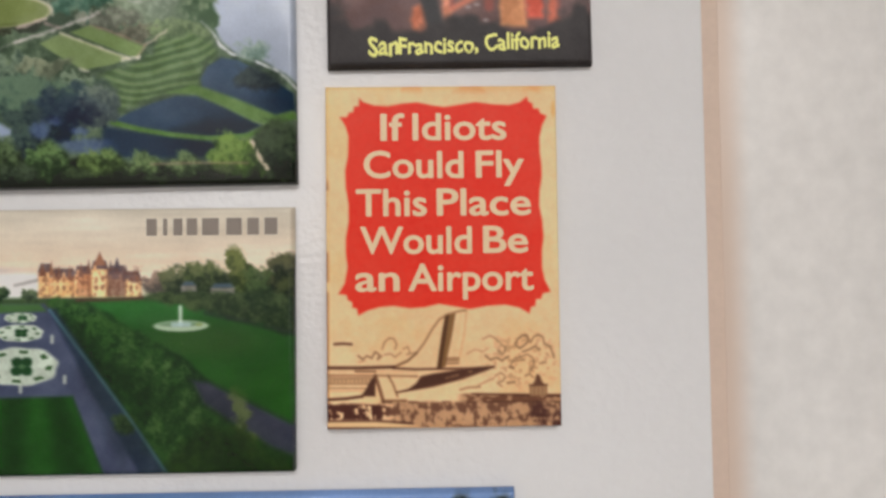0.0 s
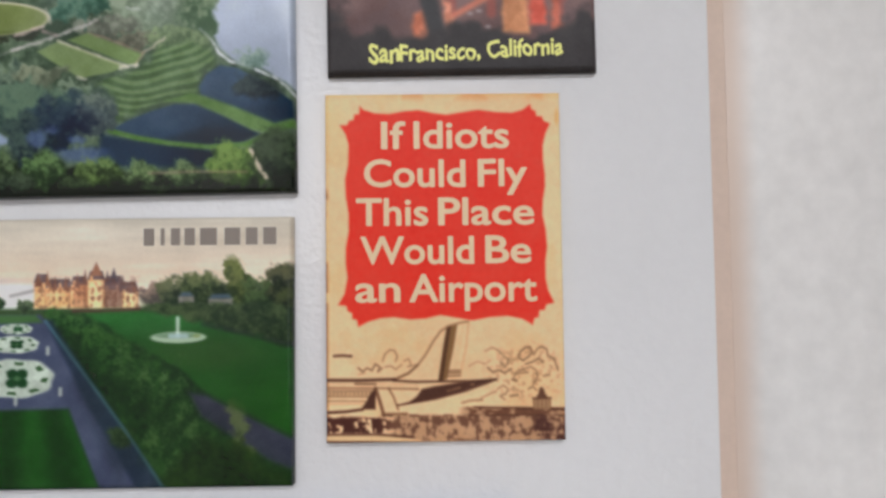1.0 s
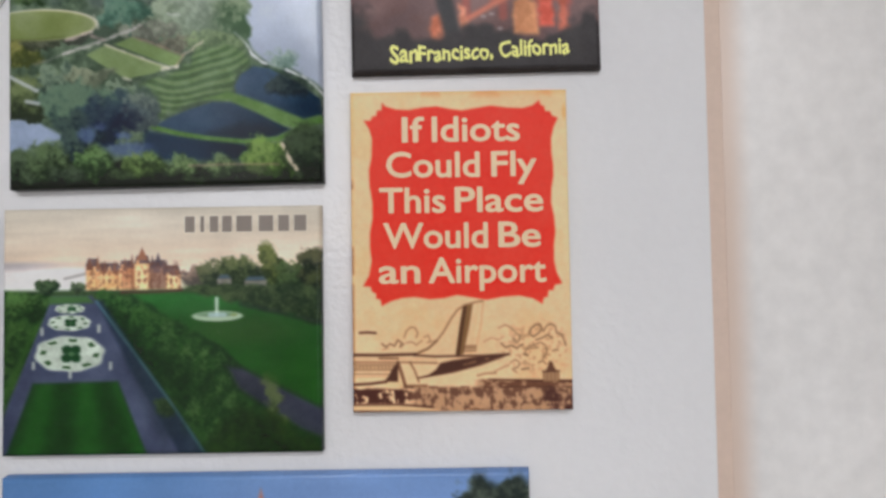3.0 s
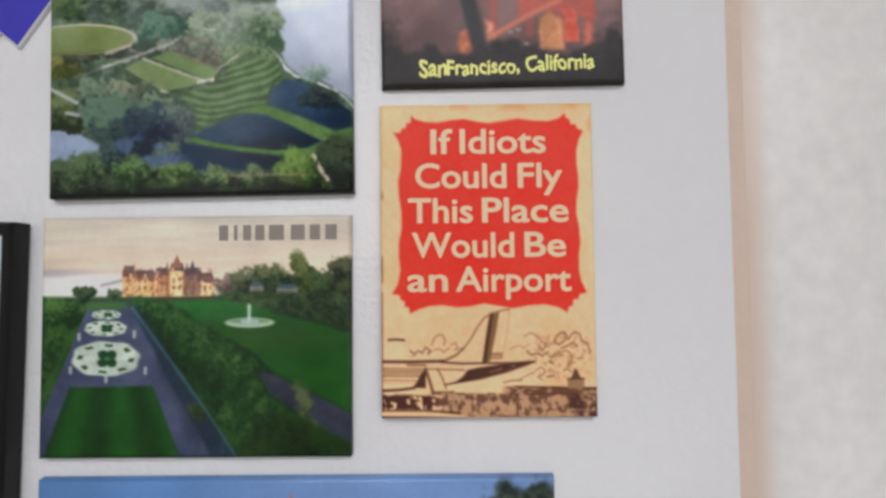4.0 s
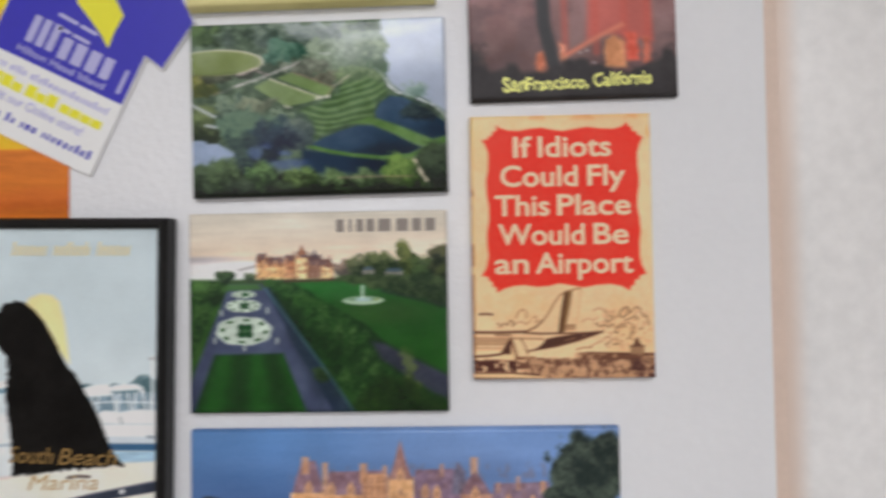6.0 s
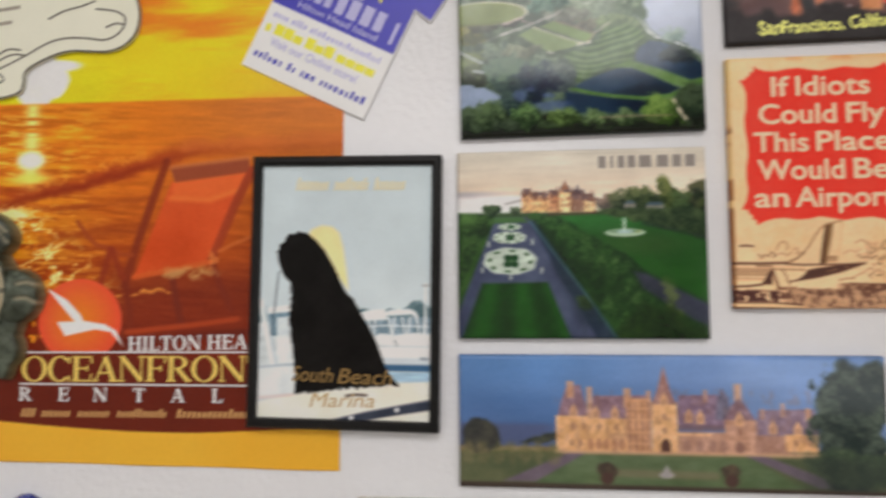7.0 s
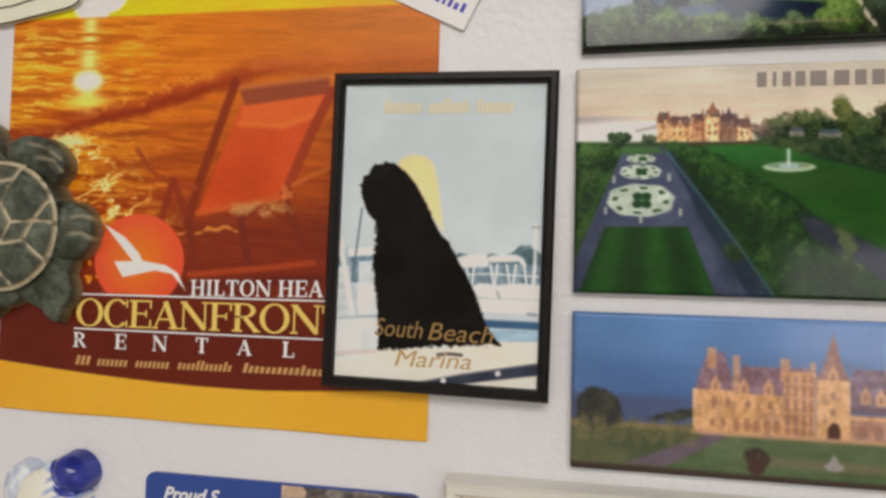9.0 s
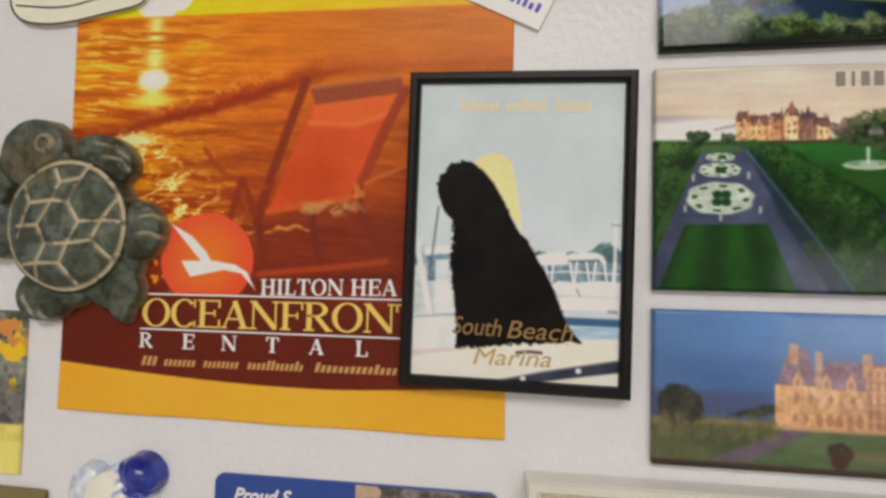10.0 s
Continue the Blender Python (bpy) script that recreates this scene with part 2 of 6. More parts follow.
def clump(img, X, Y, cx, cy, rx, ry, dark, light, seed, k=0.95, soft=0.16):
    """One crown of foliage with a lumpy outline, lit from above."""
    r = max(rx, ry)
    n = wave(X, Y, r * 0.6, seed, r * 0.8) + wave(X, Y, r * 0.16, seed + 2, r * 0.34)
    lit = 0.34 * fbm(X, Y, r * 0.42, seed + 1, 4) + 0.3 * fbm(X, Y, max(r * 0.16, 4), seed + 3, 3) + 0.36 * np.clip(0.5 - 0.2 * (X - cx) / rx - 0.45 * (Y - cy) / ry, 0, 1)
    lit = ramp(lit, 0.3, 0.7)[..., None]
    return lay(img, oval(X + n, Y + n * 0.8, cx, cy, rx, ry, soft) * k, np.asarray(dark, float) * (1 - lit) + np.asarray(light, float) * lit)


def finish(img, X, Y, seed, blur=1, grain=7.0, mottle=8.0):
    """Make a drawing read as a printed photograph: softened edges, grain and uneven exposure."""
    for _ in range(blur):
        pad = np.pad(img, ((1, 1), (1, 1), (0, 0)), mode="edge")
        img = 0.5 * img + 0.125 * (pad[:-2, 1:-1] + pad[2:, 1:-1] + pad[1:-1, :-2] + pad[1:-1, 2:])
    span = X.max() - X.min()
    low = fbm(X, Y, span / 5, seed, 3)[..., None] - 0.5
    rng = np.random.RandomState(seed)
    return img * (1 + low * mottle / 60) + (rng.rand(*X.shape, 1) - 0.5) * grain


# ---- lettering ----
def glyphs(text, bold=0.0, shear=0.0, spacing=1.0):
    curve = bpy.data.curves.new("lettering", "FONT")
    curve.body, curve.offset, curve.shear, curve.space_character, curve.resolution_u = text, bold, shear, spacing, 4
    ob = bpy.data.objects.new("lettering", curve)
    mesh = bpy.data.meshes.new_from_object(ob)
    bpy.data.objects.remove(ob)
    bpy.data.curves.remove(curve)
    return mesh


def lettering(text, art, x0, x1, base0, base1, cap, mat, parent, front, bold=0.0, shear=0.0, spacing=1.0, name="lettering", label="", wobble=0.0):
    """Words from x0 to x1 (drawing units) on a base line from base0 to base1, with capitals cap high; bold thickens the strokes."""
    mesh, tall = glyphs(text, 0.0, shear, spacing), glyphs("H")
    high = max(v.co.y for v in tall.vertices)
    bpy.data.meshes.remove(tall)
    pts = np.array([v.co[:2] for v in mesh.vertices])
    faces = [tuple(f.vertices) for f in mesh.polygons]
    bpy.data.meshes.remove(mesh)
    lo, hi = pts[:, 0].min(), pts[:, 0].max()
    shifts = [(0, 0)] if not bold else [(0, 0)] + [(bold * math.cos(a), bold * math.sin(a)) for a in np.arange(0, 6.28, math.pi / 4)]
    verts, polys = [], []
    for n, (dx, dy) in enumerate(shifts):
        polys += [tuple(i + len(verts) for i in f) for f in faces]
        for px, py in pts:
            k = (px + dx - lo) / (hi - lo)
            lift = wobble * cap * math.sin(px * 9.7 + 1.3)
            x, z = art.place(x0 + k * (x1 - x0), base0 + k * (base1 - base0) - (py + dy) / high * cap - lift)
            verts.append((x, -front - 0.000003 * n, z))
    mesh = bpy.data.meshes.new(name)
    mesh.from_pydata(verts, [], polys)
    mesh.materials.append(mat)
    ob = new(name, mesh)
    ob.parent = parent
    return tagged(ob, label)


def bars(name, art, x0, x1, base0, base1, cap, shares, mat, parent, front, label="", slant=0.0):
    """A row of plain bars standing in for words: shares are the widths of bar, gap, bar, gap, ..."""
    bm, total, run = bmesh.new(), sum(shares), 0.0
    rng = random.Random(len(shares))
    for i, s in enumerate(shares):
        if i % 2 == 0:
            corners = []
            tip = cap * (rng.choice((0.66, 0.7, 0.72, 1.0)) if len(shares) > 12 else 1.0)
            for k, up in ((run, 0), (run + s, 0), (run + s, tip), (run, tip)):
                k /= total
                x, z = art.place(x0 + k * (x1 - x0) + slant * abs(up), base0 + k * (base1 - base0) - up)
                corners.append(bm.verts.new((x, -front, z)))
            bm.faces.new(corners)
        run += s
    ob = part(name, bm, mat, parent, label)
    return tagged(ob, kind="stuff") if len(shares) > 1 else ob


def ribbon(name, pts, width, mat, parent, front, label=""):
    """A flat pen line through pts (metres, x and z)."""
    bm = bmesh.new()
    rows = []
    for i, (px, pz) in enumerate(pts):
        ax, az = pts[max(i - 1, 0)]
        bx, bz = pts[min(i + 1, len(pts) - 1)]
        dx, dz = bx - ax, bz - az
        d = math.hypot(dx, dz) or 1
        ox, oz = -dz / d * width / 2, dx / d * width / 2
        rows.append((bm.verts.new((px + ox, -front, pz + oz)), bm.verts.new((px - ox, -front, pz - oz))))
    for a, b in zip(rows[:-1], rows[1:]):
        bm.faces.new((a[0], a[1], b[1], b[0]))
    return part(name, bm, mat, parent, label)


def smooth_line(pts, times=2):
    """An open line with its corners cut round."""
    for _ in range(times):
        out = [pts[0]]
        for (ax, ay), (bx, by) in zip(pts[:-1], pts[1:]):
            out += [(ax * 0.75 + bx * 0.25, ay * 0.75 + by * 0.25), (ax * 0.25 + bx * 0.75, ay * 0.25 + by * 0.75)]
        pts = out + [pts[-1]]
    return pts


# ---- drawn serif capitals ----
def serif_strokes(ch, w, thick, thin):
    """The strokes of a capital one unit high and w wide: lists of corner points."""
    out = []

    def bar(x0, y0, x1, y1, t):
        dx, dy = x1 - x0, y1 - y0
        d = math.hypot(dx, dy)
        ox, oy = -dy / d * t / 2, dx / d * t / 2
        out.append([(x0 + ox, y0 + oy), (x1 + ox, y1 + oy), (x1 - ox, y1 - oy), (x0 - ox, y0 - oy)])

    def stem(x, t=thick, y0=0.0, y1=1.0, foot=True, head=True):
        bar(x, y0, x, y1, t)
        if foot:
            bar(x - t / 2 - 0.09, thin / 2, x + t / 2 + 0.09, thin / 2, thin)
        if head:
            bar(x - t / 2 - 0.09, 1 - thin / 2, x + t / 2 + 0.09, 1 - thin / 2, thin)

    def ring(cx, cy, rx, ry, a0, a1, n=22):
        for i in range(n):
            p = []
            for a, inner in ((a0 + (a1 - a0) * i / n, 0), (a0 + (a1 - a0) * (i + 1) / n, 0), (a0 + (a1 - a0) * (i + 1) / n, 1), (a0 + (a1 - a0) * i / n, 1)):
                c, q = math.cos(radians(a)), math.sin(radians(a))
                p.append((cx + (rx - thick * inner) * c, cy + (ry - thin * inner) * q))
            out.append(p)

    t2 = thick / 2
    if ch in "ILEF":
        stem(w / 2 if ch == "I" else t2 + 0.09)
        if ch in "LE":
            bar(0.09, thin / 2, w, thin / 2, thin)
            bar(w - thin / 2, 0, w - thin / 2, 0.3, thin)
        if ch in "EF":
            bar(0.09, 1 - thin / 2, w, 1 - thin / 2, thin)
            bar(w - thin / 2, 1, w - thin / 2, 0.72, thin)
            bar(0.09, 0.52, w * 0.76, 0.52, thin)
            bar(w * 0.76, 0.64, w * 0.76, 0.40, thin)
    elif ch == "T":
        stem(w / 2, head=False)
        bar(0, 1 - thin / 2, w, 1 - thin / 2, thin)
        for x in (thin / 2, w - thin / 2):
            bar(x, 1, x, 0.72, thin)
    elif ch == "H":
        stem(t2 + 0.09)
        stem(w - t2 - 0.09)
        bar(t2, 0.52, w - t2, 0.52, thin)
    elif ch == "N":
        stem(0.12, thin, foot=True)
        stem(w - 0.12, thin, foot=False)
        bar(0.12, 0.97, w - 0.13, 0.04, thick)
    elif ch == "A":
        bar(0.1, 0.0, w / 2, 0.98, thin)
        bar(w / 2 - 0.02, 0.98, w - 0.14, 0.0, thick)
        bar(w * 0.27, 0.34, w * 0.72, 0.34, thin)
        bar(0.0, thin / 2, 0.22, thin / 2, thin)
        bar(w - 0.34, thin / 2, w + 0.02, thin / 2, thin)
    elif ch == "R":
        stem(t2 + 0.09)
        ring(w * 0.46, 0.745, w * 0.42, 0.255, -90, 90, 14)
        for y in (1 - thin / 2, 0.49 + thin / 2):
            bar(0.09, y, w * 0.47, y, thin)
        bar(w * 0.48, 0.5, w * 0.92, 0.02, thick * 0.9)
        bar(w * 0.8, thin / 2, w + 0.06, thin / 2, thin)
    elif ch == "O":
        ring(w / 2, 0.5, w / 2, 0.52, 0, 360, 32)
    elif ch == "C":
        ring(w / 2 + 0.02, 0.5, w / 2 + 0.02, 0.52, 42, 318, 28)
        bar(w * 0.93, 1.0, w * 0.93, 0.72, thin)
        bar(w * 0.93, 0.0, w * 0.93, 0.24, thin)
    return out


WIDTHS = {"I": 0.4, "L": 0.74, "E": 0.78, "F": 0.74, "T": 0.82, "H": 0.98, "N": 0.98, "A": 0.94, "R": 0.88, "O": 0.98, "C": 0.88, " ": 0.3}


def serif_line(text, art, x0, x1, base0, base1, cap, mat, parent, front, thick=0.17, thin=0.055, gap=0.1):
    """Each capital is a part of its own, set from x0 to x1."""
    total = sum(WIDTHS[c] for c in text) + gap * (len(text) - 1)
    run, serial = 0.0, 0
    for ch in text:
        if ch != " ":
            bm = bmesh.new()
            for stroke_pts in serif_strokes(ch, WIDTHS[ch], thick, thin):
                serial += 1
                corners = []
                for px, py in stroke_pts:
                    k = (run + px) / total
                    x, z = art.place(x0 + k * (x1 - x0), base0 + k * (base1 - base0) - py * cap)
                    corners.append(bm.verts.new((x, -front - 0.000004 * (serial % 9), z)))
                bm.faces.new(corners)
            part("letter", bm, mat, parent)
        run += WIDTHS[ch] + gap


def word_texture(seed, n):
    """Widths of bar, gap, bar, ... for an unreadable line of n small strokes."""
    rng = random.Random(seed)
    out = []
    for i in range(n):
        out += [rng.uniform(0.4, 0.8), rng.choice((0.4, 0.45, 0.5, 1.2))]
    return out[:-1]

# ---- the room ----
def wall(name, spans, label):
    bm = bmesh.new()
    for s in spans:
        box(bm, *s)
    bmesh.ops.recalc_face_normals(bm, faces=bm.faces)
    return tagged(part(name, bm, M_WALL), label, "wall", kind="structure")


def flat_box(name, dims, mat, label, category, kind=""):
    bm = bmesh.new()
    box(bm, *dims)
    bmesh.ops.recalc_face_normals(bm, faces=bm.faces)
    return tagged(part(name, bm, mat), label, category, kind=kind)


WX0, WX1, WY0, WY1, TOP = -0.72, 2.3, -2.9, 1.12, 2.42
flat_box("floor", (WX0 - 0.1, WX1 + 0.1, WY0 - 0.3, WY1 + 0.1, -0.1, 0.0), M_FLOOR, "plain brown kitchen floor", "floor", "structure")
flat_box("ceiling", (WX0 - 0.1, WX1 + 0.1, WY0 - 0.1, WY1 + 0.1, TOP, TOP + 0.1), M_CEIL, "plain white painted ceiling", "ceiling", "structure")
wall("wall_west", [(WX0 - 0.1, WX0, WY0 - 0.1, WY1 + 0.1, 0, TOP)], "plain pale painted kitchen wall behind the refrigerator")
wall("wall_east", [(WX1, WX1 + 0.1, WY0 - 0.1, WY1 + 0.1, 0, TOP)], "plain pale painted kitchen wall")
wall("wall_north", [(WX0, WX1, WY1, WY1 + 0.1, 0, TOP)], "plain pale painted kitchen wall")
wx0, wx1, wz0, wz1 = 1.05, 2.05, 0.75, 1.62
wall("wall_south", [(WX0, wx0, WY0 - 0.1, WY0, 0, TOP), (wx1, WX1, WY0 - 0.1, WY0, 0, TOP), (wx0, wx1, WY0 - 0.1, WY0, 0, wz0), (wx0, wx1, WY0 - 0.1, WY0, wz1, TOP)], "plain pale painted wall with a window opening")
window = tagged(new("window_1"), "white framed kitchen window letting daylight in", "window", kind="structure")
window.matrix_world = pose((wx0 + wx1) / 2, WY0 - 0.05, wz0)
hw, hh = (wx1 - wx0) / 2, wz1 - wz0
bm = bmesh.new()
for dims in ((-hw, -hw + 0.05, -0.03, 0.03, 0, hh), (hw - 0.05, hw, -0.03, 0.03, 0, hh), (-hw + 0.05, hw - 0.05, -0.03, 0.03, 0, 0.05), (-hw + 0.05, hw - 0.05, -0.03, 0.03, hh - 0.05, hh)):
    box(bm, *dims)
part("window_frame", bm, M_TRIM, window)
bm = bmesh.new()
box(bm, -hw + 0.05, hw - 0.05, -0.003, 0.003, 0.05, hh - 0.05)
pane = part("pane", bm, M_GLASS, window)
pane.visible_shadow = False
fixture = tagged(new("ceiling_lamp"), "wide square white ceiling lamp, switched on", "ceiling lamp")
fixture.matrix_world = pose(0.05, -1.80, TOP)
part("housing", bevelled_box(-0.62, 0.62, -0.59, 0.59, -0.03, -0.0005, 0.006), M_TRIM, fixture)

# ---- the refrigerator, seen on its side ----
EDGE = 0.0632
fridge = tagged(new("refrigerator"), "white refrigerator with a pebbled enamel side covered in magnets", "refrigerator")
fridge.matrix_world = pose(0, 0.003, 0)
body = bevelled_box(-0.66, EDGE, 0.0, 0.74, 0.06, 1.72, 0.0004, 2)
part("cabinet", body, M_PANEL, fridge, "pebbled white enamel cabinet")
part("plinth", bevelled_box(-0.64, EDGE - 0.02, 0.02, 0.72, 0.0, 0.06, 0.002, 1), M_BACK, fridge, "dark recessed plinth")
# soft door seal: one curved strip between cabinet and door
bm = bmesh.new()
arc = [(EDGE + 0.0042 * k / 12, 0.0003 + 0.0003 * math.cos(0.5 * math.pi * k / 12) ** 2) for k in range(13)]
rows = [[bm.verts.new((x, y, z)) for x, y in arc + [(EDGE + 0.0042, 0.03), (EDGE, 0.03)]] for z in (0.10, 1.70)]
for k in range(len(rows[0])):
    n = (k + 1) % len(rows[0])
    bm.faces.new((rows[0][k], rows[0][n], rows[1][n], rows[1][k])).smooth = True
bmesh.ops.recalc_face_normals(bm, faces=bm.faces)
part("gasket", bm, M_GASKET, fridge, "tan rubber door seal")
door = bevelled_box(EDGE + 0.0038, EDGE + 0.0530, 0.0002, 0.742, 0.08, 1.73, 0.0002, 3)
# tan shading beside the seal is painted into the enamel, fading over a few millimetres
nodes, links = M_DOOR.node_tree.nodes, M_DOOR.node_tree.links
paint = nodes["Principled BSDF"].inputs["Base Color"]
coords, axes = nodes.new("ShaderNodeTexCoord"), nodes.new("ShaderNodeSeparateXYZ")
links.new(coords.outputs["Object"], axes.inputs[0])
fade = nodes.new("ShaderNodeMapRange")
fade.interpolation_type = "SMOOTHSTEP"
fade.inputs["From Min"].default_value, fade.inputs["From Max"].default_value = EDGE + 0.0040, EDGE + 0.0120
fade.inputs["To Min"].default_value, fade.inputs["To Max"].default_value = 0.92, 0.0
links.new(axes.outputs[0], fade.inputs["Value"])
seal_shade = nodes.new("ShaderNodeMix")
seal_shade.data_type = "RGBA"
links.new(fade.outputs[0], seal_shade.inputs[0])
links.new(paint.links[0].from_socket, seal_shade.inputs[6])
seal_shade.inputs[7].default_value = (0.68, 0.53, 0.44, 1)
links.new(seal_shade.outputs[2], paint)
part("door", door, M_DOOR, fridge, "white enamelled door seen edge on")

# ---- things on the far kitchen wall, past the refrigerator's door ----
FAR = WY1 - 0.0005


def far_thing(name, x, z, label, category):
    ob = tagged(new(name), label, category)
    ob.matrix_world = pose(x, FAR, z)
    return ob


M_HOOD = material("grey_hood_metal", (0.36, 0.36, 0.35), 0.4, vary=0.05, scale=20)
M_OAK = material("yellow_pine", (0.55, 0.38, 0.14), 0.55, vary=0.15, scale=40, bump=0.1)
M_PINK = material("pink_glaze", (0.62, 0.34, 0.34), 0.4, vary=0.1, scale=40)
cab = far_thing("wall_cabinet", 1.2, 1.985, "white painted wall cabinet with a moulded lower edge", "cabinet")
part("carcass", bevelled_box(-0.42, 0.42, -0.09, 0, 0.06, 0.43, 0.004), M_TRIM, cab)
part("moulding", bevelled_box(-0.43, 0.43, -0.10, 0, 0.0, 0.05, 0.006), M_TRIM, cab)
hood = far_thing("range_hood", 1.22, 1.77, "grey metal range hood under the cabinet", "range hood")
part("canopy", bevelled_box(-0.36, 0.36, -0.08, 0, 0.0, 0.105, 0.004), M_HOOD, hood)
part("upper_panel", bevelled_box(-0.36, 0.36, -0.076, 0, 0.110, 0.21, 0.003), M_HOOD, hood)
plate = far_thing("wall_plate", 0.975, 1.69, "plain round white plate hung on the wall", "plate")
bm = bmesh.new()
rings = [[bm.verts.new((r * math.cos(a * math.pi / 16), y, r * math.sin(a * math.pi / 16))) for a in range(32)] for r, y in ((0.075, -0.012), (0.072, -0.016), (0.05, -0.008), (0.048, -0.006))]
for a, b in zip(rings[:-1], rings[1:]):
    for k in range(32):
        bm.faces.new((a[k], a[(k + 1) % 32], b[(k + 1) % 32], b[k]))
bm.faces.new(rings[-1])
bm.faces.new([bm.verts.new((0.075 * math.cos(-a * math.pi / 16), -0.001, 0.075 * math.sin(-a * math.pi / 16))) for a in range(32)])
bmesh.ops.recalc_face_normals(bm, faces=bm.faces)
part("dish", bm, M_TRIM, plate)
plaque = far_thing("wooden_plaque", 0.945, 1.528, "small house-shaped yellow wooden plaque on the wall", "plaque")
part("board", slab([(-0.04, 0), (0.04, 0), (0.04, 0.05), (0.0, 0.078), (-0.04, 0.05)], -0.012, -0.0005, 0.002), M_OAK, plaque)
part("gable_strip", slab([(-0.046, 0.048), (-0.04, 0.043), (0.0, 0.073), (0.04, 0.043), (0.046, 0.048), (0.0, 0.083)], -0.016, -0.0125, 0.001), M_GASKET, plaque)
dish = far_thing("wall_ornament", 0.945, 1.45, "small round pink glazed ornament on the wall", "ornament")
bm = bmesh.new()
bmesh.ops.create_uvsphere(bm, u_segments=20, v_segments=12, radius=0.034)
for v in bm.verts:
    v.co.y = min(v.co.y * 0.5, 0) - 0.0005
part("bowl", bm, M_PINK, dish)
paper = far_thing("paper_sheet", 0.985, 1.23, "plain white sheet of paper pinned to the wall", "paper")
part("leaf", bevelled_box(-0.11, 0.11, -0.002, -0.0005, -0.105, 0.11, 0.0005, 1), M_TRIM, paper)
part("pin", bevelled_box(-0.006, 0.006, -0.008, -0.0021, 0.09, 0.102, 0.002), M_PINK, paper)

# ---- printed pictures ----
def paint_garden(art, per_mm):
    X, Y = art.grid(per_mm)

    def tone(c, size, seed, amount):
        return np.asarray(c, float) + (fbm(X, Y, size, seed)[..., None] - 0.5) * amount

    wob = (fbm(X, Y, 14, 17, 3) - 0.5) * 10
    img = leaves(X, Y, (62, 78, 62), (122, 138, 112), 34, 11)
    # woods along the top and behind the walled garden, foil haze in their inks
    for cx, cy, rx, ry, dark, light in ((130, 18, 60, 24, (44, 62, 40), (96, 116, 78)), (205, 20, 50, 24, (50, 66, 54), (104, 120, 98)), (290, 16, 70, 24, (70, 84, 74), (128, 140, 124)), (400, 20, 80, 30, (92, 104, 96), (152, 160, 152)), (470, 62, 56, 48, (78, 98, 76), (138, 152, 124)), (395, 72, 66, 40, (98, 112, 92), (150, 162, 138)), (345, 88, 46, 26, (96, 100, 88), (140, 146, 128)),
                                        (385, 112, 44, 18, (84, 86, 74), (122, 122, 104)), (452, 112, 46, 22, (84, 100, 76), (128, 144, 108)), (300, 62, 50, 30, (54, 86, 72), (104, 134, 114)), (215, 92, 26, 16, (56, 62, 52), (96, 98, 84)), (125, 118, 34, 26, (70, 78, 40), (132, 132, 78)), (165, 108, 34, 14, (52, 60, 46), (94, 98, 80))):
        img = clump(img, X, Y, cx, cy, rx, ry, dark, light, int(cx + cy))
    # misty water, its shore; foil sheen along the top painted into the print
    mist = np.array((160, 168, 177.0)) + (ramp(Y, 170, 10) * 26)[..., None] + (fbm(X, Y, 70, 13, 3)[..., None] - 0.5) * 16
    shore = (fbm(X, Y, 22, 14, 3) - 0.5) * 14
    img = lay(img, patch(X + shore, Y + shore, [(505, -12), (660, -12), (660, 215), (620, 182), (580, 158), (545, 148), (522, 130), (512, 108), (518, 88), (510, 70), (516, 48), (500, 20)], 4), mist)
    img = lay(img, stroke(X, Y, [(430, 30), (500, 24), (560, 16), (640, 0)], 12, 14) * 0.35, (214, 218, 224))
    img = clump(img, X, Y, 572, 146, 26, 18, (92, 116, 98), (140, 158, 140), 71, 0.75, 0.4)
    # oval lawn with a pale rim
    img = lay(img, oval(X, Y, 162, 74, 96, 27, 0.05), (206, 198, 170))
    img = lay(img, oval(X, Y, 158, 75, 95, 25.5, 0.06), tone((124, 136, 86), 40, 16, 18))
    img = lay(img, stroke(X, Y, [(104, 98), (150, 100), (200, 96)], 4, 4) * 0.4, (80, 88, 50))
    # walled garden: two lawns, walks and a small pavilion
    img = lay(img, patch(X, Y, [(238, 127), (272, 111), (376, 153), (350, 162), (306, 170), (262, 144)], 2.5), tone((126, 144, 98), 30, 20, 20))
    img = lay(img, patch(X, Y, [(284, 110), (316, 99), (400, 134), (392, 150), (380, 150)], 2.5), tone((120, 140, 92), 30, 21, 20))
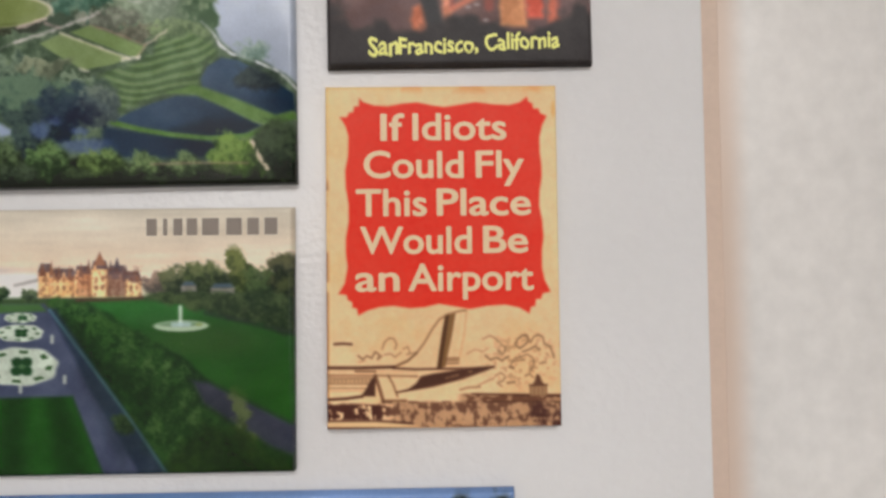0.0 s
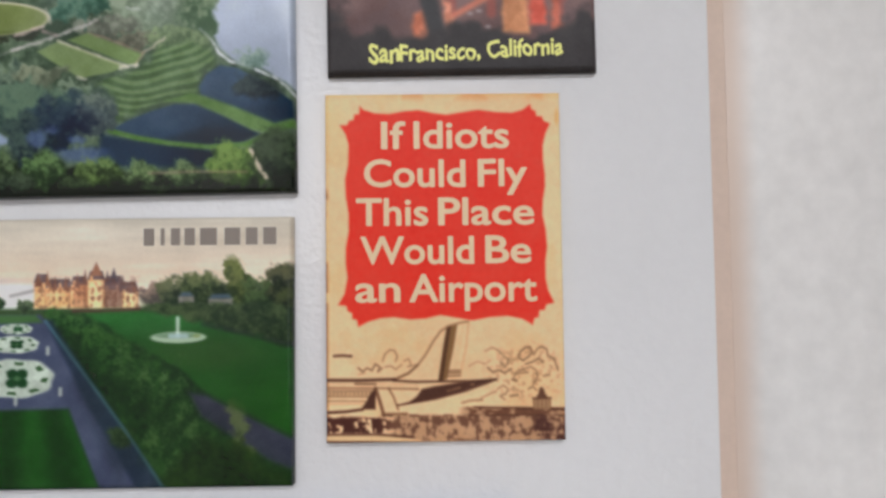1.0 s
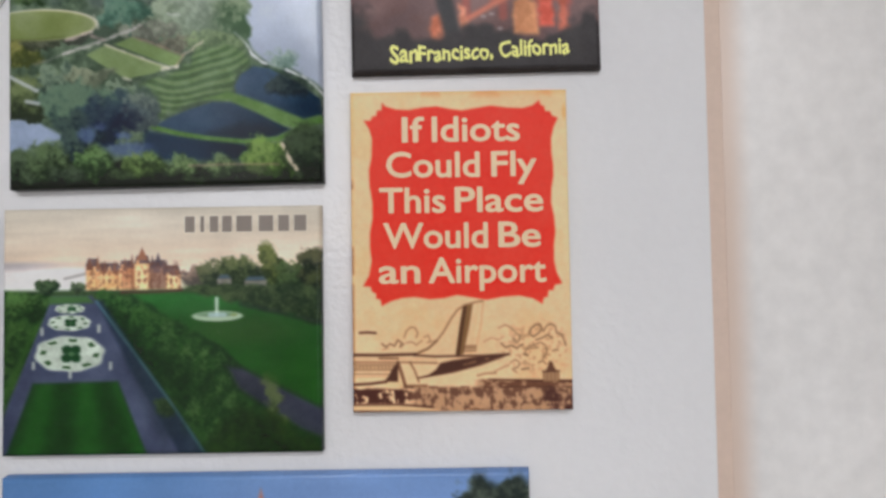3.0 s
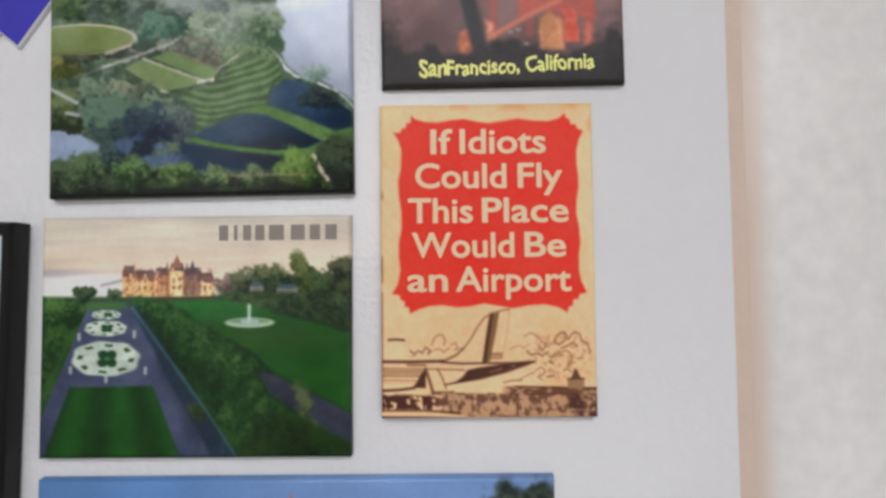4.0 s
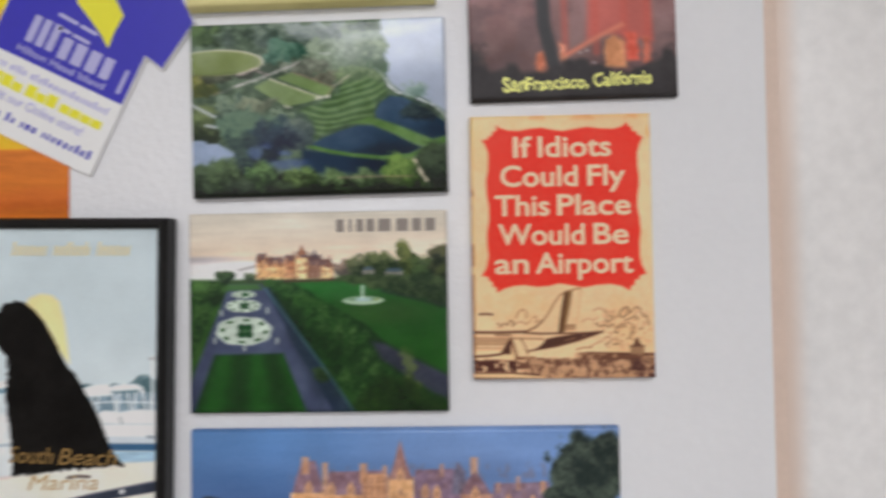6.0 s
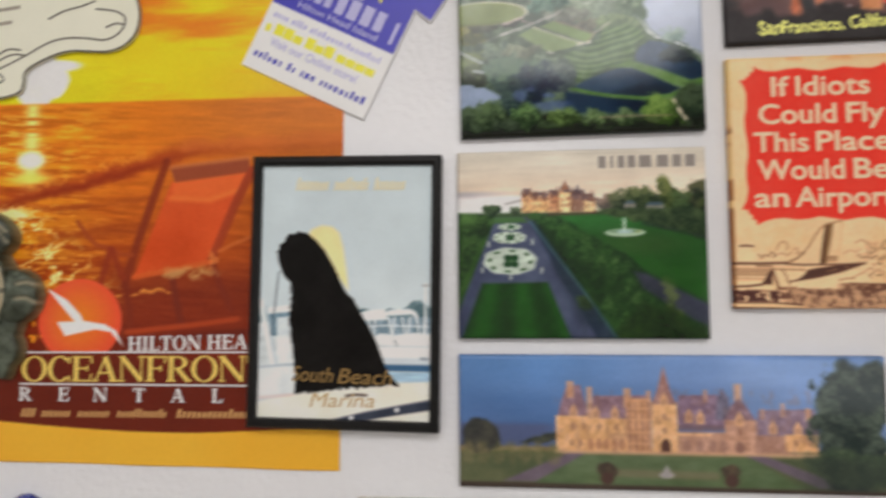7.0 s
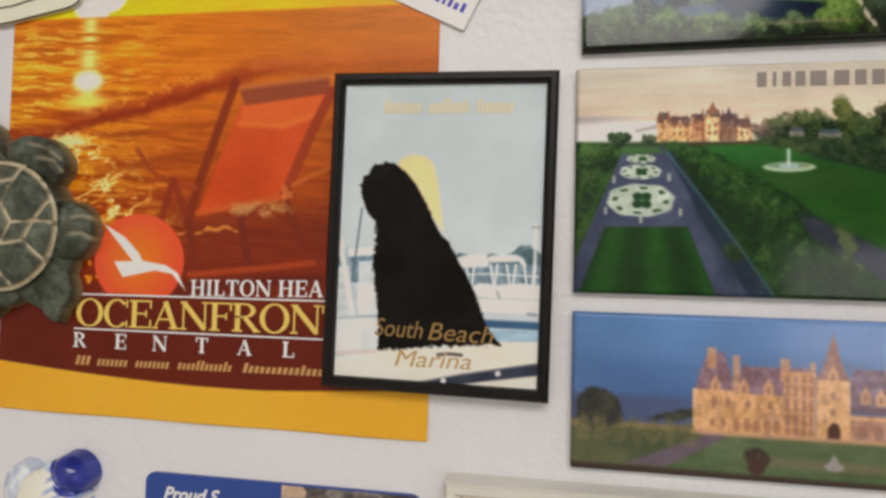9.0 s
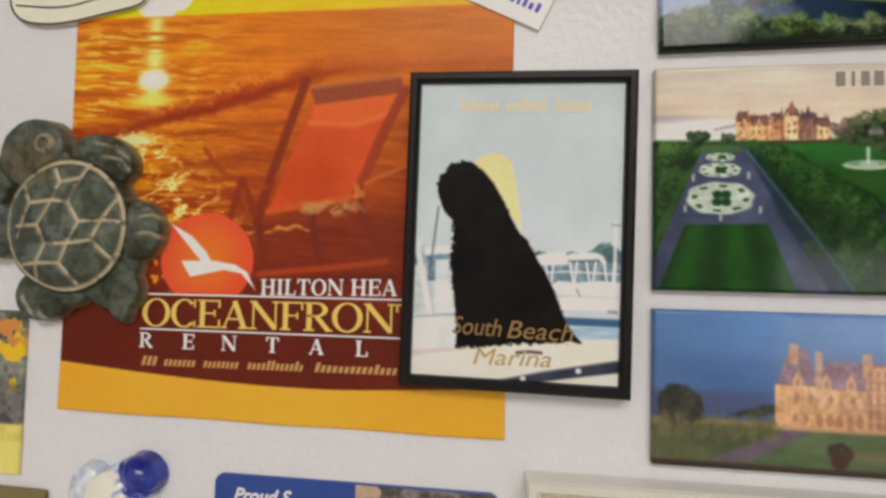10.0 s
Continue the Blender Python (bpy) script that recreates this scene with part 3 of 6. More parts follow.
    for pts, w, c, k in (([(270, 111), (330, 134), (378, 154)], 5, (214, 206, 182), 0.9), ([(316, 98), (362, 115), (402, 133)], 3, (168, 146, 122), 0.7), ([(198, 124), (236, 113), (268, 104), (300, 91), (330, 79)], 6.5, (206, 198, 190), 0.9), ([(150, 142), (176, 132), (200, 124)], 4, (150, 148, 140), 0.6), ([(204, 101), (226, 95), (248, 88)], 6, (212, 190, 178), 0.85), ([(248, 96), (268, 103)], 7, (178, 150, 146), 0.7),
                         ([(404, 132), (398, 142), (388, 150)], 3.4, (170, 150, 130), 0.7), ([(406, 130), (420, 120), (436, 110)], 4, (196, 182, 166), 0.75), ([(366, 155), (392, 151)], 9, (222, 214, 198), 0.9), ([(300, 168), (312, 171)], 5, (214, 206, 190), 0.8), ([(378, 61), (394, 62)], 5, (206, 206, 200), 0.7), ([(252, 60), (258, 82)], 4, (206, 200, 180), 0.7)):
        img = lay(img, stroke(X + wob * 0.4, Y + wob * 0.4, pts, w * 0.6, 3) * k * (0.45 + 0.55 * fbm(X, Y, 12, 34, 3)), c)
    # terraces bowed round the garden
    region = patch(X + wob, Y + wob, [(296, 190), (350, 172), (396, 158), (430, 124), (470, 112), (506, 128), (514, 148), (492, 166), (486, 196), (440, 208), (390, 224), (350, 248), (322, 238)], 7)
    bowl = np.hypot((X - 405) * 0.78, Y - 66) + 3.2 * np.sin(X / 17 + 0.6) + 2.0 * np.sin(Y / 11) - 0.1 * np.clip(400 - X, 0, 90)
    band = ramp(0.5 + 0.5 * np.sin(bowl / 13.2 * 2 * np.pi), 0.2, 0.85)[..., None]
    img = lay(img, region * 0.85, np.array((84, 106, 72.0)) * (1 - band) + np.array((116, 138, 96.0)) * band + (fbm(X, Y, 16, 22)[..., None] - 0.5) * 26)
    # ponds, the grass spit between them and their banks
    deep = np.array((62, 82, 99.0)) - (ramp(X * 0.6 + Y, 480, 620) * np.array(30.0))[..., None] + (fbm(X, Y, 46, 23)[..., None] - 0.5) * 18
    img = lay(img, patch(X, Y, [(490, 200), (488, 186), (498, 168), (520, 154), (546, 158), (590, 182), (632, 212), (634, 240), (604, 248), (556, 228), (510, 208)], 3), deep + 8)
    img = clump(img, X, Y, 574, 190, 34, 20, (38, 46, 50), (64, 76, 72), 24, 0.85, 0.4)
    img = lay(img, patch(X, Y, [(352, 251), (376, 238), (412, 224), (450, 213), (482, 214), (526, 234), (580, 262), (552, 275), (500, 278), (440, 271), (392, 262)], 3), deep)
    img = lay(img, patch(X, Y, [(440, 268), (500, 250), (560, 256), (578, 264), (550, 276), (500, 279)], 10) * 0.6, (34, 44, 54))
    img = lay(img, patch(X, Y, [(336, 258), (400, 270), (460, 280), (520, 288), (500, 312), (330, 310)], 6), np.array((40, 60, 78.0)) - (ramp(X, 400, 500) * np.array(22.0))[..., None])
    img = lay(img, patch(X, Y, [(436, 208), (476, 196), (496, 202), (540, 218), (604, 246), (640, 238), (640, 250), (596, 262), (570, 256), (520, 230), (480, 212)], 4), tone((100, 128, 76), 20, 25, 24))
    img = lay(img, stroke(X, Y, [(350, 253), (392, 265), (440, 274), (500, 281), (560, 278), (596, 262), (636, 247)], 6, 3), tone((92, 124, 68), 16, 26, 20))
    # pale water and the large dark trees before it
    img = lay(img, patch(X + wob, Y + wob, [(96, 232), (138, 232), (176, 250), (204, 268), (170, 276), (96, 292)], 4), tone((148, 161, 177), 22, 37, 22))
    for cx, cy, rx, ry, dark, light in ((152, 190, 50, 40, (62, 74, 48), (116, 128, 88)), (128, 214, 36, 20, (46, 56, 40), (90, 102, 70)), (196, 178, 48, 40, (58, 74, 66), (124, 140, 118)), (250, 166, 50, 18, (92, 100, 82), (140, 148, 122)), (300, 200, 50, 26, (74, 90, 80), (128, 144, 120)), (238, 224, 70, 40, (44, 62, 64), (104, 126, 104)), (278, 236, 66, 40, (28, 42, 58), (66, 86, 90)), (330, 226, 34, 30, (72, 84, 84), (112, 124, 112)), (222, 270, 34, 46, (32, 44, 54), (74, 92, 84))):
        img = clump(img, X, Y, cx, cy, rx, ry, dark, light, int(cx * 3 + cy))
    for cx, cy, rx, ry in ((238, 262, 16, 12), (262, 250, 10, 8), (300, 266, 12, 7), (306, 290, 40, 12)):
        img = lay(img, oval(X + wob, Y + wob, cx, cy, rx, ry, 0.5) * 0.7, (92, 108, 140))
    img = clump(img, X, Y, 282, 232, 50, 22, (26, 34, 58), (60, 76, 88), 39, 0.7, 0.5)
    for pts in ([(106, 160), (128, 172), (154, 186)], [(138, 204), (156, 208)]):
        img = lay(img, stroke(X + wob * 0.3, Y, pts, 5, 3) * 0.75, (192, 196, 196))
    img = lay(img, stroke(X + wob * 0.2, Y, [(490, 96), (506, 112), (518, 134), (536, 148), (572, 160), (604, 174), (624, 190), (640, 208)], 3.2, 2.5) * (0.3 + 0.7 * ramp(fbm(X, Y, 16, 28), 0.25, 0.7)), (200, 202, 200))
    # bushes along the near bank
    edge = 312 + (fbm(X, Y * 0 + 1, 46, 29, 3) - 0.5) * 26
    img = lay(img, ramp(Y, edge - 5, edge + 5), leaves(X, Y, (30, 40, 30), (72, 86, 60), 26, 30))
    for cx, cy, rx, ry, dark, light in ((128, 322, 36, 36, (36, 48, 36), (88, 104, 78)), (176, 312, 34, 36, (38, 52, 36), (96, 114, 80)), (248, 312, 32, 30, (40, 58, 36), (104, 130, 82)), (206, 334, 30, 20, (34, 44, 36), (76, 90, 70)), (332, 318, 34, 26, (46, 62, 34), (116, 138, 82)), (400, 324, 26, 22, (50, 66, 42), (116, 136, 92)), (462, 322, 24, 20, (52, 68, 44), (112, 130, 90)), (294, 338, 24, 16, (30, 40, 30), (72, 88, 60)), (540, 306, 44, 34, (58, 80, 36), (122, 148, 78)), (612, 300, 38, 44, (34, 44, 36), (70, 84, 62)), (520, 338, 30, 14, (40, 50, 34), (82, 96, 62))):
        img = clump(img, X, Y, cx, cy, rx, ry, dark, light, int(cx * 2 + cy), 0.9, 0.2)
    img = lay(img, ramp(Y + (fbm(X, Y, 18, 31) - 0.5) * 30, 330, 348) * 0.75, (28, 34, 28))
    img = lay(img, stroke(X, Y, [(410, 320), (480, 319), (560, 321)], 2.5, 3) * 0.45, (168, 140, 124))
    img = lay(img, stroke(X + wob * 0.4, Y, [(566, 288), (574, 304), (578, 314), (590, 330)], 6, 3) * ramp(fbm(X, Y, 8, 32), 0.2, 0.5), (184, 174, 150))
    # pale reflected haze over the upper part, put into the ink colour
    img = lay(img, ramp(fbm(X, Y, 80, 35, 3), 0.4, 0.9) * ramp(Y, 150, 20) * 0.3, (166, 174, 168))
    return finish((99 + (img - 108) * 1.2) * np.array((0.98, 0.985, 1.03)), X, Y, 36, 2, 9, 8)


def mansion(img, X, Y, blocks, base, wall_c, shade_c, roof_c, cell):
    """A stone house: blocks of x0, x1, eaves, ridge, and whether it is a spire; rows of dark windows."""
    stone = np.asarray(wall_c, float) + (fbm(X, Y, cell * 1.5, 41)[..., None] - 0.5) * 50
    for x0, x1, eaves, ridge, spire in blocks:
        mid = (x0 + x1) / 2
        inset = (x1 - x0) * (0.48 if spire else 0.14)
        roof = np.asarray(roof_c, float) + (fbm(X, Y, cell, 42)[..., None] - 0.5) * 40
        img = lay(img, patch(X, Y, [(x0 - 1, eaves + 1), (x0 + inset, ridge), (x1 - inset, ridge), (x1 + 1, eaves + 1)], cell * 0.12), roof)
        img = lay(img, patch(X, Y, [(x0, eaves), (x1, eaves), (x1, base), (x0, base)], cell * 0.12), stone)
        side = patch(X, Y, [(x1 - (x1 - x0) * 0.22, eaves), (x1, eaves), (x1, base), (x1 - (x1 - x0) * 0.22, base)], cell * 0.15)
        img = lay(img, side * 0.45, shade_c)
        cols = (np.abs(((X - x0) / cell) % 1 - 0.5) < 0.17) & (np.abs(((Y - eaves) / (cell * 1.25)) % 1 - 0.55) < 0.27)
        inside = (X > x0 + cell * 0.2) & (X < x1 - cell * 0.2) & (Y > eaves + cell * 0.2) & (Y < base - cell * 0.15)
        img = lay(img, (cols & inside) * (0.2 + 0.35 * fbm(X, Y, cell * 2.5, 43, 2)), (118, 82, 66))
        for dormer in np.arange(x0 + cell * 0.7, x1 - cell * 0.6, cell * 2.0):
            if not spire and x1 - x0 > cell * 3:
                img = lay(img, patch(X, Y, [(dormer - cell * 0.3, eaves), (dormer - cell * 0.3, eaves - cell * 0.6), (dormer, eaves - cell * 1.1), (dormer + cell * 0.3, eaves - cell * 0.6), (dormer + cell * 0.3, eaves)], cell * 0.1) * 0.8, wall_c)
    return img


def paint_estate(art, per_mm):
    X, Y = art.grid(per_mm)

    def tone(c, size, seed, amount, sy=None):
        return np.asarray(c, float) + (fbm(X, Y, size, seed, 4, sy)[..., None] - 0.5) * amount

    # dusk sky, streaked cloud, a bank of mist on the left
    g = ramp(Y, 386, 500)[..., None]
    img = np.array((202, 196, 184.0)) * (1 - g) + np.array((216, 200, 182.0)) * g + (fbm(X, Y, 240, 51, 4, sy=22)[..., None] - 0.5) * 26
    img = lay(img, ramp(X, 260, 120) * (ramp(Y, 474, 484) - ramp(Y, 490, 500)) * 0.75, tone((166, 164, 172), 60, 50, 16, 6))
    img = lay(img, ramp(X, 300, 240) * ramp(Y, 484, 498) * 0.9, tone((222, 218, 220), 70, 49, 18, 8))
    img = lay(img, ramp(Y, 524, 532), (70, 88, 62))
    # woods behind the lawn
    line = 494 + (fbm(X, Y * 0 + 1, 30, 52, 3) - 0.5) * 22 + (fbm(X, Y, 9, 69, 3) - 0.5) * 16 + 8 * ramp(X, 440, 405)
    img = lay(img, ramp(Y, line - 4, line + 4) * ramp(X, 396, 424), leaves(X, Y, (46, 60, 46), (90, 106, 74), 20, 53))
    for cx, cy, rx, ry, dark, light in ((424, 508, 22, 18, (84, 78, 78), (140, 122, 112)), (456, 506, 26, 22, (48, 60, 50), (96, 104, 78)), (500, 498, 34, 22, (42, 56, 42), (92, 104, 70)), (552, 490, 20, 34, (50, 64, 40), (100, 110, 66)), (588, 508, 34, 20, (44, 60, 44), (82, 100, 66)), (624, 496, 28, 36, (36, 46, 38), (80, 84, 62)), (640, 530, 24, 30, (36, 46, 38), (76, 84, 58))):
        img = clump(img, X, Y, cx, cy, rx, ry, dark, light, int(cx), 0.9, 0.2)
    for x0, x1, y in ((462, 486, 512), (508, 546, 516)):
        img = lay(img, patch(X, Y, [(x0, y), (x0 + 6, y - 7), (x1 - 6, y - 7), (x1, y)], 2) * 0.85, (84, 100, 116))
        img = lay(img, patch(X, Y, [(x0, y), (x1, y), (x1, y + 10), (x0, y + 10)], 2) * 0.8, tone((142, 134, 132), 8, 48, 40))
    img = clump(img, X, Y, 176, 522, 20, 15, (44, 60, 48), (80, 98, 72), 55, 1, 0.15)
    img = clump(img, X, Y, 228, 526, 16, 10, (50, 62, 50), (90, 104, 78), 54, 0.9, 0.2)
    img = lay(img, stroke(X, Y, [(204, 508), (240, 500)], 4, 4) * 0.6, (120, 122, 122))
    # stone house: sunlit wings under grey-violet roofs
    img = mansion(img, X, Y, [(240, 262, 488, 474, 0), (258, 300, 496, 482, 0), (296, 322, 492, 478, 0), (346, 378, 500, 478, 0), (372, 400, 504, 488, 0), (322, 348, 484, 470, 0)], 528, (228, 180, 136), (128, 92, 80), (112, 98, 100), 8)
    for x0, x1, y0, y1, c, k in ((242, 256, 492, 526, (240, 196, 148), 0.8), (266, 294, 500, 526, (232, 186, 138), 0.5), (324, 345, 486, 528, (244, 206, 164), 0.85), (300, 322, 488, 528, (150, 106, 88), 0.5), (348, 376, 484, 528, (118, 96, 94), 0.7), (378, 398, 504, 526, (240, 204, 162), 0.8)):
        img = lay(img, patch(X, Y, [(x0, y0), (x1, y0), (x1, y1), (x0, y1)], 2) * k, tone(c, 9, x0, 36))
    for px, top, w2, c in ((246, 472, 6, (132, 98, 84)), (260, 470, 4, (150, 112, 92)), (272, 478, 4, (140, 106, 92)), (288, 478, 4, (140, 106, 92)), (306, 474, 4, (128, 98, 88)), (318, 468, 4, (120, 92, 84)), (335, 456, 10, (150, 112, 94)), (352, 470, 4, (104, 90, 92)), (362, 466, 7, (96, 88, 96)), (376, 478, 4, (110, 94, 94)), (390, 484, 6, (128, 104, 98))):
        img = lay(img, patch(X, Y, [(px - w2, top + 22), (px, top), (px + w2, top + 22)], 1.8), c)
    for px in (248, 270, 280, 290, 330, 340, 384, 393):
        for py in (500, 514):
            img = lay(img, oval(X, Y, px, py, 2.4, 4.4, 0.5) * 0.6, (128, 88, 72))
    img = lay(img, ramp(fbm(X, Y, 7, 66, 3), 0.55, 0.8) * patch(X, Y, [(240, 480), (402, 480), (402, 530), (240, 530)], 4) * 0.5, (112, 80, 70))
    img = lay(img, stroke(X, Y, [(300, 533), (352, 534), (402, 531)], 4, 2), (92, 68, 62))
    # great lawn, its far hedge and the fountain
    k = ramp(Y, 540, 690)[..., None]
    lawn = np.array((62, 110, 62.0)) * (1 - k) + np.array((56, 104, 46.0)) * k + (fbm(X, Y, 60, 56, 4, 26)[..., None] - 0.5) * 14
    lawn = lay(lawn, oval(X, Y, 500, 600, 90, 26, 0.7) * 0.4, (92, 108, 66))
    img = lay(img, patch(X, Y, [(312, 536), (405, 534), (470, 540), (540, 556), (645, 590), (645, 780), (560, 720), (470, 650), (380, 590)], 4), lawn)
    img = lay(img, patch(X, Y + (fbm(X, Y, 20, 57, 3) - 0.5) * 14, [(405, 530), (470, 520), (645, 530), (645, 596), (600, 580), (540, 562), (470, 546)], 5) * 0.95, leaves(X, Y, (42, 58, 44), (84, 96, 68), 18, 58))
    img = lay(img, stroke(X, Y, [(500, 556), (560, 570), (640, 592)], 5, 5) * 0.6, (54, 62, 60))
    img = lay(img, oval(X, Y, 462, 576, 44, 9, 0.1) * 0.85, (196, 202, 188))
    img = lay(img, oval(X, Y, 460, 573, 34, 4.6, 0.25) * 0.7, (150, 172, 148))
    img = lay(img, oval(X, Y, 490, 574, 6, 3, 0.4) * 0.7, (140, 150, 96))
    img = lay(img, stroke(X, Y, [(461, 546), (461, 574)], 4.4, 3) * 0.85, (204, 208, 202))
    img = lay(img, stroke(X, Y, [(450, 574), (474, 574)], 6, 3) * 0.9, (190, 204, 210))
    # hedge on the left, drive, turf
    img = lay(img, patch(X, Y, [(90, 526), (150, 532), (186, 540), (178, 560), (90, 772)], 4), leaves(X, Y, (40, 64, 40), (98, 128, 76), 18, 59))
    for cx, cy, rx, ry in ((112, 560, 26, 24), (146, 548, 22, 16), (124, 600, 20, 22), (106, 650, 18, 30)):
        img = clump(img, X, Y, cx, cy, rx, ry, (38, 60, 36), (100, 130, 76), cx, 0.7, 0.4)
    img = lay(img, patch(X, Y, [(168, 580), (150, 620), (92, 760), (92, 720), (150, 590)], 6) * 0.75, (80, 112, 60))
    img = lay(img, patch(X, Y, [(184, 538), (250, 538), (300, 606), (452, 820), (90, 820), (90, 780), (110, 720)], 3), tone((80, 85, 107), 40, 60, 26))
    img = lay(img, patch(X, Y, [(180, 538), (242, 538), (254, 550), (176, 552)], 3), (80, 108, 72))
    stripes = np.sin((X - 222) / (0.10 * (Y - 470) + 1) * 2.2)[..., None]
    img = lay(img, patch(X, Y, [(152, 688), (294, 686), (346, 820), (104, 820)], 5), tone((46, 92, 42), 16, 61, 12) + stripes * np.array((9, 15, 6)))
    for cx, cy, rx, ry in ((213, 560, 25, 8), (212, 584, 36, 13.5), (213, 637, 58, 30)):
        bed = (np.abs((X - cx) / rx) ** 2.3 + np.abs((Y - cy) / ry) ** 2.3) ** 0.43
        bed = bed + 0.03 * np.sin(np.arctan2((Y - cy) / ry, (X - cx) / rx) * 8)
        img = lay(img, 1 - ramp(bed, 0.93, 1.07), tone((182, 186, 178), 10, 62, 36))
        img = lay(img, (ramp(bed, 0.68, 0.74) - ramp(bed, 0.84, 0.9)) * ramp(np.sin(np.arctan2((Y - cy) / ry, (X - cx) / rx) * 8 + 0.6), 0.1, 0.6) * 0.85, (70, 100, 66))
        for sx in (-1, 1):
            for sy in (-1, 1):
                img = lay(img, oval(X + wave(X, Y, 6, 63, 4), Y, cx + 3 + sx * rx * 0.13, cy + sy * ry * 0.24, rx * 0.15, ry * 0.24, 0.3), (50, 88, 62))
        img = lay(img, oval(X, Y, cx + 3, cy, rx * 0.1, ry * 0.12, 0.5) * 0.8, (96, 132, 92))
    for px, py in ((152, 652), (282, 654), (214, 668), (166, 594), (262, 590)):
        img = lay(img, stroke(X, Y, [(px, py), (px, py + 9)], 4, 3) * 0.7, (196, 196, 186))
    # long diagonal hedge: shaded foot, soft crowns, young trees as ragged cones
    wob = wave(X, Y, 24, 64, 26)
    img = lay(img, patch(X + wob, Y + wob, [(256, 536), (318, 534), (372, 572), (420, 598), (470, 630), (520, 680), (650, 750), (650, 830), (452, 822), (330, 640)], 5), leaves(X, Y, (34, 60, 40), (74, 108, 62), 28, 65))
    for n, (cx, cy) in enumerate(((282, 552), (306, 564), (332, 580), (360, 596), (388, 618), (414, 646), (440, 680), (468, 720), (500, 752), (540, 772), (590, 786))):
        r = 14 + n * 2.6
        img = clump(img, X, Y, cx, cy, r, r * 1.3, (34, 62, 38), (86, 122, 70), 300 + n, 0.75, 0.4)
    for cx, top, base, half in ((466, 602, 800, 30), (408, 584, 700, 22), (440, 626, 740, 18), (486, 650, 760, 18), (384, 582, 650, 15), (372, 580, 640, 14), (556, 690, 770, 15), (420, 690, 780, 18), (520, 730, 800, 18)):
        reach = half * ramp(Y, top - 6, base) + wave(X, Y, 8, cx, half)
        cone = (1 - ramp(np.abs(X - cx), reach - 4, reach + 4)) * ramp(Y, top - 3, top + 5) * (1 - ramp(Y, base - 30, base + 10))
        img = lay(img, cone * 0.8, leaves(X, Y, (44, 74, 44), (118, 146, 94), 13, cx))
    img = lay(img, patch(X, Y, [(478, 662), (506, 666), (560, 694), (645, 738), (645, 790), (600, 770), (540, 730), (496, 700)], 8), tone((66, 68, 82), 24, 70, 16))
    img = clump(img, X, Y, 558, 732, 18, 44, (70, 82, 48), (112, 122, 78), 72, 0.75, 0.4)
    img = lay(img, patch(X + wob, Y, [(440, 800), (500, 730), (560, 750), (650, 800), (650, 820), (440, 820)], 14) * 0.7, leaves(X, Y, (36, 48, 30), (72, 88, 48), 30, 73))
    img = lay(img, patch(X, Y, [(256, 546), (268, 546), (330, 640), (448, 818), (404, 818), (320, 672)], 5) * 0.85, tone((50, 62, 80), 20, 74, 22))
    img = lay(img, patch(X, Y, [(300, 640), (330, 660), (400, 760), (372, 800), (340, 740)], 12) * 0.35, (40, 52, 62))
    img = clump(img, X, Y, 374, 728, 18, 16, (54, 72, 40), (92, 110, 66), 75, 0.7, 0.4)
    img = lay(img, stroke(X, Y, [(258, 548), (320, 634), (386, 726), (446, 818)], 3.6, 3) * (0.55 + 0.4 * fbm(X, Y, 40, 76, 3)), (104, 132, 158))
    img = lay(img, ramp(Y, 800, 812) * 0.3, (40, 48, 42))
    img = lay(img, patch(X, Y, [(330, 640), (380, 620), (520, 700), (645, 790), (645, 816), (440, 816)], 30) * 0.16, (30, 50, 28))
    img = lay(img, ramp(Y, 540, 580) * 0.28 * ramp(img[..., 1] - img[..., 0], 8, 22), (16, 40, 14))
    return finish((97 + (img - 108) * 1.2) * (np.array((0.955, 1.0, 0.985)) + ramp(Y, 530, 500)[..., None] * np.array((0.035, -0.012, 0.0))), X, Y, 68, 2, 6, 7)


